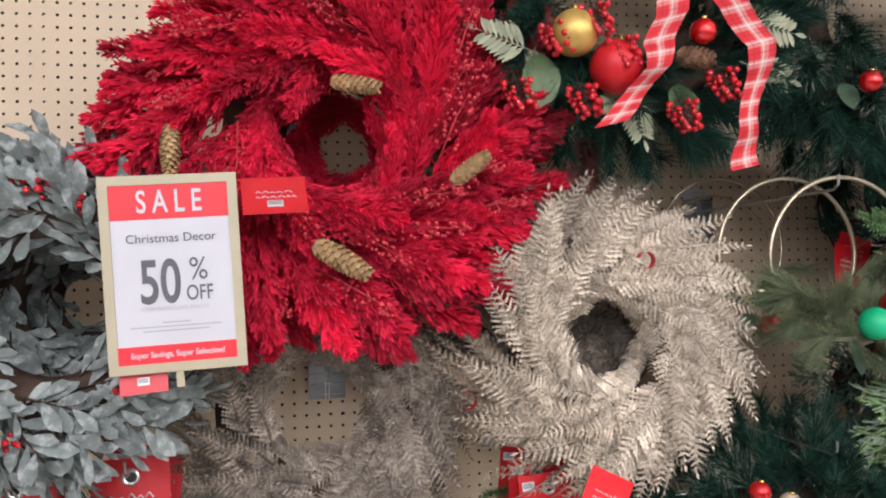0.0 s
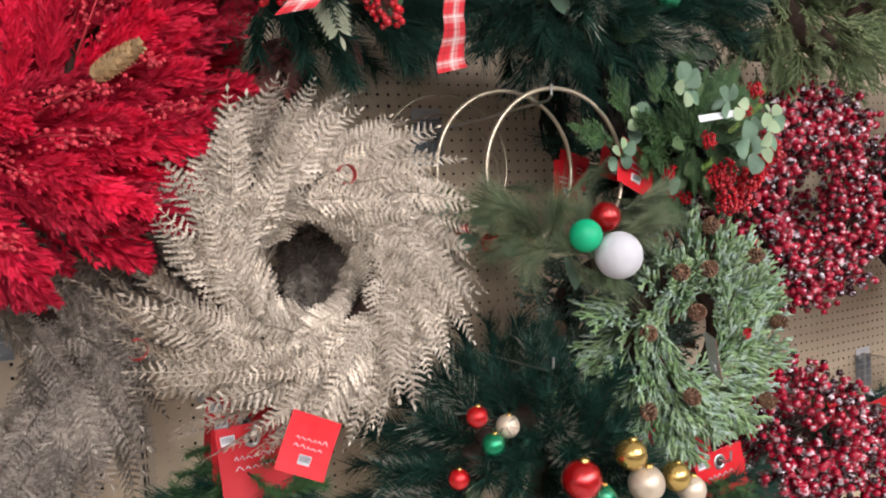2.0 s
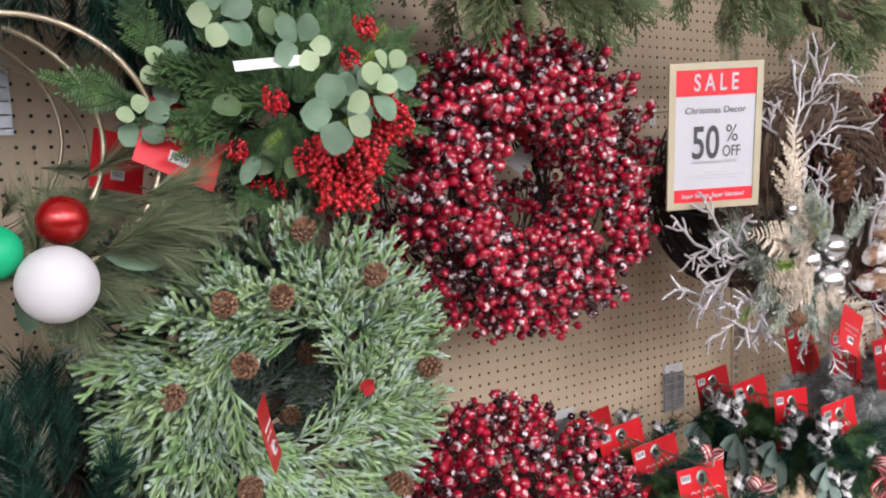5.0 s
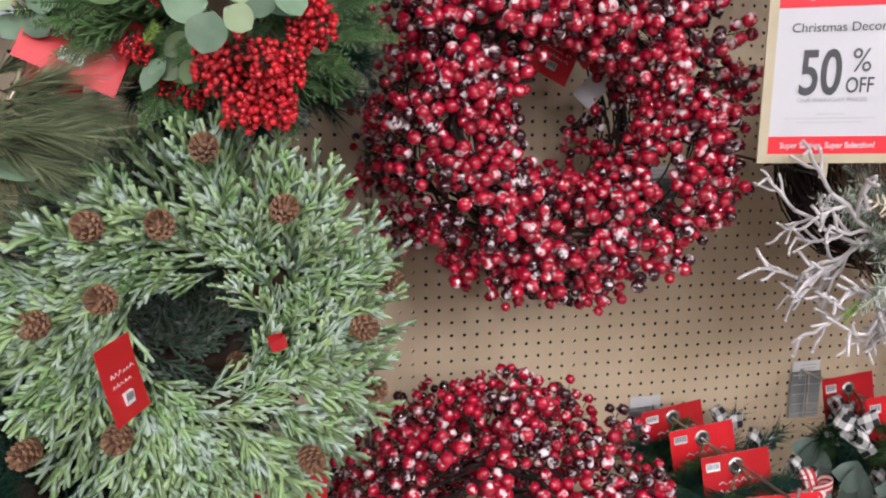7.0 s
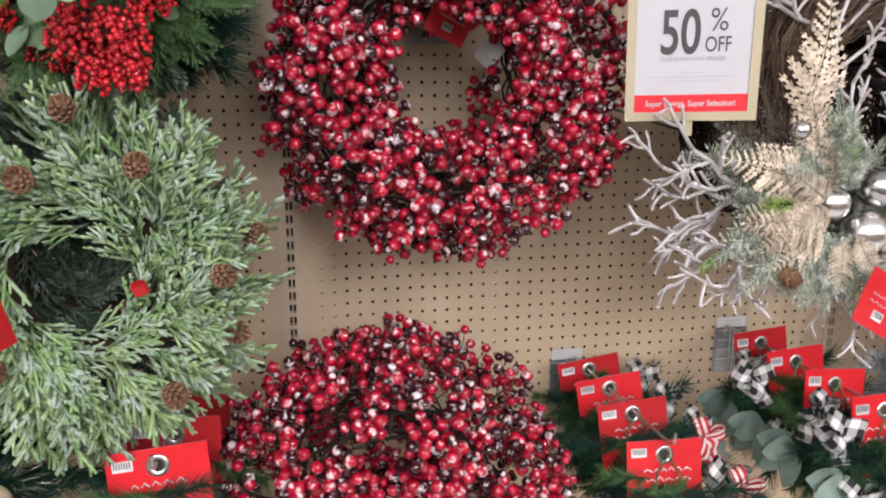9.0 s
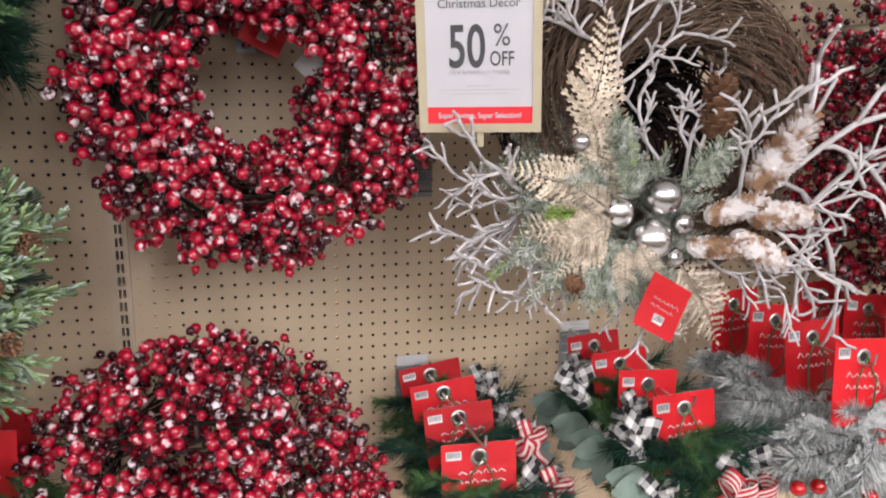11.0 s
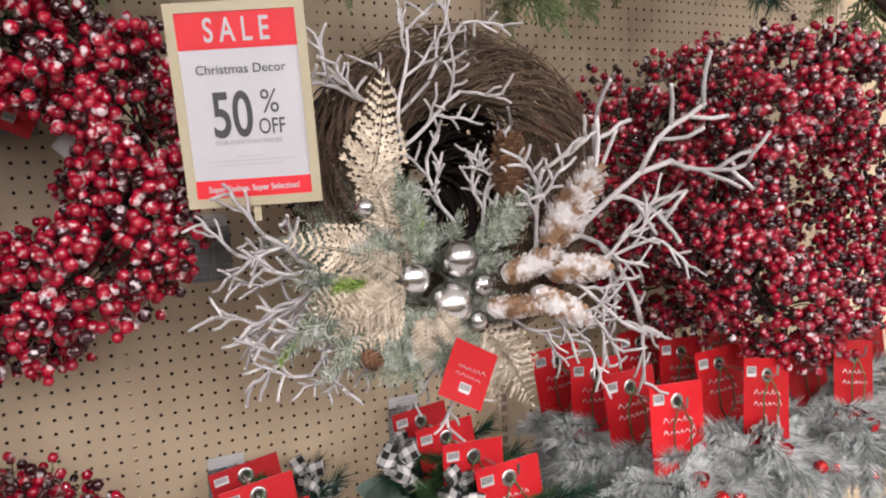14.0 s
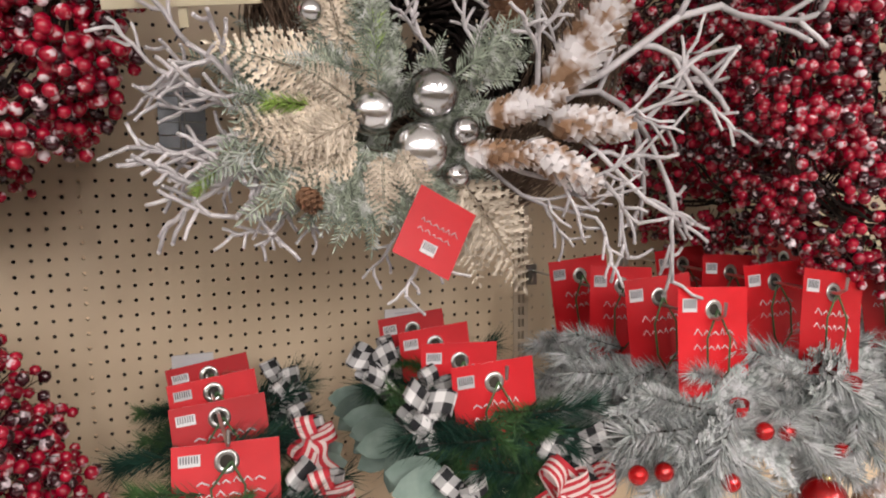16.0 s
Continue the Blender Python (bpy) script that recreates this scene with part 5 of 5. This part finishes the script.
# white branch wreath
def silver_wreath():
    c = (0.865, -0.40, 1.485)
    t = thing("branch_wreath", face_pose(*c), "brown grapevine wreath with white branches, silver balls and frosted cones", "wreath")
    part("vine_ring", vine_ring(0.195, 0.064, VINE, 560, 9, 0.0008), t, label="brown grapevine ring")
    S = lambda name, mesh, a, b2, nat, lab="": set_sprig(t, c, name, mesh, a, b2, nat, lab)
    lab = "white frosted branch"
    k = 0
    for a, b2 in (((0.74, -0.46, 1.55), (0.735, -0.47, 1.765)), ((0.74, -0.46, 1.60), (0.925, -0.47, 1.70)), ((0.74, -0.46, 1.55), (0.875, -0.47, 1.62)), ((0.74, -0.44, 1.58), (0.68, -0.46, 1.74)),
                  ((0.93, -0.50, 1.37), (1.275, -0.52, 1.60)), ((0.95, -0.50, 1.37), (1.30, -0.53, 1.40)), ((0.95, -0.49, 1.36), (1.20, -0.54, 1.235)), ((0.96, -0.52, 1.36), (1.19, -0.55, 1.31)),
                  ((0.94, -0.50, 1.38), (0.97, -0.51, 1.57)), ((0.95, -0.47, 1.38), (1.08, -0.48, 1.57)), ((0.88, -0.44, 1.40), (0.84, -0.42, 1.57)), ((0.84, -0.44, 1.42), (0.80, -0.43, 1.58)), ((0.90, -0.44, 1.41), (0.91, -0.41, 1.56)),
                  ((0.87, -0.50, 1.31), (1.005, -0.53, 1.15)), ((0.90, -0.49, 1.31), (1.04, -0.52, 1.22)),
                  ((0.66, -0.43, 1.37), (0.475, -0.40, 1.405)), ((0.66, -0.45, 1.36), (0.475, -0.46, 1.375)), ((0.67, -0.46, 1.34), (0.485, -0.49, 1.30)), ((0.68, -0.46, 1.33), (0.55, -0.50, 1.22)), ((0.70, -0.46, 1.31), (0.61, -0.50, 1.20)), ((0.76, -0.46, 1.29), (0.745, -0.48, 1.145)),
                  ((0.64, -0.42, 1.38), (0.50, -0.40, 1.34)), ((0.62, -0.44, 1.36), (0.46, -0.42, 1.35))):
        far = (Vector(a) - Vector(b2)).length > 0.2
        S("branch", (CORALS_LONG if far else CORALS)[k % 6], a, b2, 0.315 if far else 0.185, lab if k == 0 else "")
        k += 1
    lab = "glittered champagne fern frond"
    for a, b2 in (((0.672, -0.49, 1.48), (0.715, -0.49, 1.655)), ((0.69, -0.50, 1.40), (0.55, -0.51, 1.435)), ((0.835, -0.51, 1.29), (0.935, -0.51, 1.150)), ((0.71, -0.53, 1.36), (0.60, -0.54, 1.31)), ((0.70, -0.50, 1.43), (0.66, -0.51, 1.555)), ((0.82, -0.50, 1.28), (0.87, -0.51, 1.16)), ((0.68, -0.51, 1.36), (0.575, -0.52, 1.36))):
        S("fern_frond", FERNS_WIDE[k % 3], a, b2, 0.155, lab)
        k += 1
    lab = "frosted fir sprig"
    for a, b2 in (((0.70, -0.51, 1.34), (0.575, -0.53, 1.245)), ((0.66, -0.50, 1.36), (0.53, -0.52, 1.285)), ((0.72, -0.51, 1.33), (0.64, -0.53, 1.235)), ((0.75, -0.50, 1.31), (0.69, -0.53, 1.225)), ((0.68, -0.44, 1.42), (0.59, -0.40, 1.48)), ((0.71, -0.45, 1.44), (0.65, -0.42, 1.53)),
                  ((0.83, -0.51, 1.41), (0.93, -0.52, 1.49)), ((0.86, -0.49, 1.40), (0.95, -0.49, 1.46)), ((0.72, -0.51, 1.41), (0.62, -0.53, 1.42)), ((0.74, -0.51, 1.43), (0.70, -0.52, 1.53)),
                  ((0.70, -0.47, 1.37), (0.56, -0.47, 1.37)), ((0.79, -0.50, 1.30), (0.84, -0.52, 1.21)), ((0.73, -0.47, 1.30), (0.62, -0.47, 1.27)), ((0.67, -0.44, 1.40), (0.53, -0.42, 1.43))):
        S("fir_sprig", FROST_FIR[k % 4], a, b2, 0.13, lab)
        k += 1
    for i in range(18):
        w = 2.399 * i
        h = 0.085 + 0.02 * (i % 3)
        a = (0.785 + 0.02 * math.cos(w), -0.455, 1.345 + 0.02 * math.sin(w))
        S("fir_sprig", FROST_FIR[i % 4], a, (a[0] + h * math.cos(w), -0.475, a[2] + h * 0.85 * math.sin(w)), 0.13)
    rng = random.Random(77)
    for i in range(50):
        w = math.radians(rng.uniform(80, 300))
        h = rng.uniform(0.09, 0.15)
        y = -rng.uniform(0.47, 0.53)
        a = (0.735 + 0.035 * math.cos(w), y, 1.355 + 0.035 * math.sin(w))
        b2 = (a[0] + h * math.cos(w), y - 0.01, a[2] + h * 0.85 * math.sin(w))
        if a[2] + h * 0.85 * math.sin(w) > 1.46 and b2[0] < 0.64:
            continue
        if i % 3 == 0:
            S("fern_frond", FERNS_WIDE[i % 3], a, b2, 0.17)
        else:
            S("fir_sprig", FROST_FIR[i % 4], a, b2, 0.14)
    for a, b2 in (((0.66, -0.52, 1.37), (0.595, -0.53, 1.372)), ((0.727, -0.52, 1.41), (0.725, -0.53, 1.475)), ((0.56, -0.50, 1.30), (0.53, -0.50, 1.27))):
        S("pine_tuft", LIMES[k % 2], a, b2, 0.075, "lime green pine tuft")
        k += 1
    for p, r in (((0.804, -0.50, 1.389), 0.0305), ((0.730, -0.497, 1.367), 0.028), ((0.786, -0.505, 1.324), 0.0335), ((0.844, -0.50, 1.347), 0.0185), ((0.834, -0.50, 1.294), 0.016), ((0.66, -0.51, 1.47), 0.014), ((0.655, -0.52, 1.27), 0.012)):
        ornament(t, SILVER, loc(c, p), r, "silver mirrored glass ball", up=(0.2, 0.3, -1))
    for a, b2, m in (((0.855, -0.54, 1.360), (0.94, -0.55, 1.388), CONE_WHITE), ((0.95, -0.51, 1.360), (1.06, -0.51, 1.355), CONE_WHITE), ((0.825, -0.545, 1.320), (0.905, -0.56, 1.318), CONE_WHITE), ((0.91, -0.53, 1.330), (1.005, -0.53, 1.285), CONE_WHITE),
                     ((0.955, -0.51, 1.395), (1.044, -0.51, 1.505), CONE_WHITE), ((0.93, -0.44, 1.47), (0.935, -0.44, 1.56), CONE_BROWN), ((0.64, -0.53, 1.28), (0.655, -0.54, 1.265), CONE_SMALL)):
        S("pinecone", m, a, b2, 0.085 if m is CONE_WHITE else (0.06 if m is CONE_BROWN else 0.026), "frosted pinecone" if m is CONE_WHITE else "brown pinecone")
    tag(t, basis(loc(c, (0.805, -0.55, 1.268)), (0.88, -0.48, 0.0), (0, 0.1, 1)), 0.075, 0.082, False)


silver_wreath()


# sale signs
sale_sign(WEST @ face_pose(-1.790, -0.585, 1.533, 0, 2, 4.5), (0.02, 0.0, 0.56))
sale_sign(face_pose(0.522, -0.479, 1.609, -23.8, 6, 4.0), (-0.16, 0.0, 0.38))
for x, z in ((0.544, 0.950), (0.931, 0.999), (0.238, 1.708), (-0.612, 1.757), (0.546, 1.425), (-1.530, 1.93), (-1.487, 1.44), (2.275, 0.955)):
    price_label(x, z)


# stacks of swags with red header cards
def check_bow(parent, p, s, mat, seed, lab):
    rng = random.Random(seed)
    for k in range(3):
        a = k * 2.09 + rng.uniform(-0.5, 0.5)
        b = Build()
        b.strip([Vector((s * 1.1 * math.sin(math.pi * i / 14), 0.1 * s * math.sin(2 * math.pi * i / 14), 0.42 * s * math.sin(2 * math.pi * i / 14) + 0.2 * s)) for i in range(15)], (0.1, 1, 0.25), s * 0.85)
        part("bow_loop", b.mesh("bow_loop", mat), parent, Matrix.Translation(p) @ pose(0, 0, 0, rng.uniform(-20, 20), rng.uniform(-20, 20), math.degrees(a)), lab)
    b = Build()
    b.strip([Vector((0.12 * s * math.sin(i * 0.8), -s * 1.7 * i / 10, 0.3 * s + 0.12 * s * math.sin(i * 0.9))) for i in range(11)], (1, 0.15, 0.2), s * 0.85)
    part("ribbon_tail", b.mesh("ribbon_tail", mat), parent, Matrix.Translation(p) @ pose(0, 0, 0, 0, 0, rng.uniform(-30, 30)), lab)


def swag(m, w, h, kind, seed, full=True):
    """A hanging swag: a red header card above a spray of sprigs."""
    rng = random.Random(seed)
    lab = {"green": "green pine swag with checked bows under a red header card", "flock": "snow-flocked pine swag with berries under a red header card"}[kind]
    t = thing("swag", m, lab, "swag", kind + " swags")
    tag(t, pose(0, 0, 0), w, h, True, "header_card")
    y0 = -h * (0.5 if kind == "green" else 0.82)
    n = 44 if full else 22
    for i in range(n):
        a = math.radians(rng.uniform(150, 390)) if kind == "green" else math.radians(rng.uniform(160, 380))
        d = Vector((math.cos(a) * 1.2, math.sin(a) * 1.0, rng.uniform(-0.1, 0.6)))
        p = Vector((rng.uniform(-0.05, 0.05), y0 - rng.uniform(0.0, 0.09), -0.012 + rng.uniform(0, 0.03)))
        if kind == "green":
            part("pine_sprig", PINES_GREEN[i % 4] if i % 3 else PINES[i % 4], t, basis(p, d, (0, 0, 1), rng.uniform(0.7, 1.0)), "green pine sprig" if i == 0 else "")
        else:
            part("pine_sprig", FLOCKS[i % 4] if i % 3 else FLOCK_FIR[i % 3], t, basis(p, d, (0, 0, 1), rng.uniform(0.8, 1.15)), "snow-flocked pine sprig" if i == 0 else "")
    if full:
        w2 = Build()
        w2.tube([(0.005, -h * 0.2, 0.004), (-0.02, -h * 0.45, 0.012), (-0.018, -h * 0.75, 0.012), (0.0, -h * 0.9, 0.006), (0.018, -h * 0.75, 0.012), (0.02, -h * 0.45, 0.012), (0.005, -h * 0.2, 0.004)], 0.0016, 5, cap=False)
        part("wire_loop", w2.mesh("wire_loop", PINE_GREEN), t, label="green hanging wire")
    return t


# first stack: three small green swags and a front one
for k, (y, r) in enumerate(((-0.10, 8), (-0.20, 6), (-0.30, 4), (-0.42, -2))):
    s = swag(face_pose(0.540, y, (1.003, 1.004, 0.998, 0.983)[k], 0, -6 - k * 2, r), 0.128, 0.115, "green", 300 + k)
    check_bow(s, Vector((0.105, -0.06, 0.0)), 0.034, CHECK, 310 + k, "black and white checked ribbon")
    if k > 1:
        check_bow(s, Vector((0.115, -0.075, 0.03)), 0.032, STRIPES, 320 + k, "red and white striped ribbon")
        for d in ((1, 0.3, 0.3), (0.9, -0.5, 0.3), (1, -0.05, 0.4)):
            part("leaf", LEAF_GREY, s, basis(Vector((0.09, -0.11, 0.015)), d, (0, 0, 1), 0.9), "sage green cloth leaf")
# second stack
for k, (y, r) in enumerate(((-0.10, 6), (-0.21, 5), (-0.32, -3), (-0.43, 3))):
    s = swag(face_pose(0.903, y - 0.03, 1.05, 0, -6, r), 0.118, 0.135, "green", 330 + k)
    for dx, dy in (((-0.11, -0.03), (-0.075, -0.15)) if k % 2 else ((-0.06, -0.06),)):
        check_bow(s, Vector((dx, dy, 0.03)), 0.034, CHECK, 340 + k + int(-dx * 100), "black and white checked ribbon")
    for d in ((-1, 0.2, 0.3), (-0.9, -0.5, 0.3), (-0.4, -1, 0.5), (-1, -0.1, 0.5)):
        part("leaf", LEAF_GREY, s, basis(Vector((-0.09, -0.12, 0.02)), d, (0, 0, 1), 1.0), "sage green cloth leaf")
    if k == 3:
        check_bow(s, Vector((0.085, -0.18, 0.04)), 0.05, STRIPES, 350, "red and white striped ribbon")
        check_bow(s, Vector((0.05, -0.17, 0.05)), 0.042, STRIPES, 351, "red and white striped ribbon")
        check_bow(s, Vector((0.10, -0.13, 0.02)), 0.045, CHECK, 352, "black and white checked ribbon")
# third and fourth stacks: flocked swags
for x, z, seed in ((1.215, 1.136, 360), (1.445, 1.146, 370), (1.70, 1.146, 380)):
    for k, (y, r) in enumerate(((-0.16, 5), (-0.28, -4), (-0.39, 3), (-0.50, -3 if seed == 360 else -9))):
        s = swag(face_pose(x + 0.012 * (k % 2), y, z, 0, -6, r), 0.122, 0.158, "flock", seed + k)
        if k == 3:
            c = (x, y, z)
            for dx, dy in ((-0.16, -0.235), (-0.12, -0.235), (-0.01, -0.26)):
                ornament(s, BALL_RED, Vector((dx, dy, 0.05)), 0.013, "small red berry", cap=False)
            if seed == 360:
                ornament(s, BALL_RED, Vector((0.15, -0.30, 0.055)), 0.034, "red jingle bell")
            part("pinecone", CONE_WHITE, s, basis(Vector((0.02, -0.34, 0.05)), (0.6, 0.7, 0.4), (0, 0, 1), 0.9), "frosted pinecone")
            bt = Build()
            bt.strip([(0.014 * math.cos(q * 0.5), 0.012 * math.sin(q * 0.5), 0) for q in range(-5, 6)], (0, 0, 1), 0.016)
            part("loop_tag", bt.mesh("loop_tag", TAGRED), s, basis(Vector((0.02, -0.165, 0.03)), (1, 0.2, 0), (0.2, 1, 0.4)), "red paper loop tag")
# further stacks, half hidden: low left, under the fern wreath, under the cypress wreath, far end
for x, z, y, n, w, h, kind in ((-1.885, 1.235, -0.36, 2, 0.12, 0.15, "green"), (-2.06, 1.215, -0.34, 2, 0.12, 0.15, "green"), (-1.20, 1.195, -0.40, 3, 0.105, 0.12, "green"), (-0.215, 1.065, -0.46, 3, 0.13, 0.12, "green"), (1.95, 1.16, -0.45, 3, 0.12, 0.15, "flock")):
    for k in range(n):
        swag(face_pose(x + 0.01 * k, y + 0.09 * k, z, 0, -6, 4 - 5 * k), w, h, kind, 400 + k + int(abs(x) * 50), full=False)
# the hooks that carry them all
for x, z, f in ((-1.565, 1.965, -0.47), (-1.105, 1.595, -0.47), (-1.60, 1.455, -0.28), (-2.035, 1.62, -0.48), (-1.05, 2.255, -0.46), (-0.47, 2.295, -0.44), (-0.672, 1.690, -0.44), (-0.285, 1.435, -0.48), (-0.30, 1.885, -0.47),
                (0.22, 2.25, -0.45), (0.66, 2.29, -0.41), (1.05, 2.25, -0.38), (1.55, 2.35, -0.41), (2.02, 2.19, -0.45), (0.212, 1.745, -0.38), (0.105, 1.03, -0.40), (1.575, 1.71, -0.53), (0.865, 1.70, -0.45), (-0.70, 1.22, -0.47),
                (0.540, 0.980, -0.44), (0.923, 1.011, -0.45), (1.22, 1.088, -0.52), (1.445, 1.110, -0.52), (1.70, 1.110, -0.52), (-1.20, 1.17, -0.42), (-0.215, 1.04, -0.48), (1.93, 1.13, -0.47), (-1.885, 1.205, -0.38), (-2.06, 1.185, -0.36)):
    hook(x, z, f)
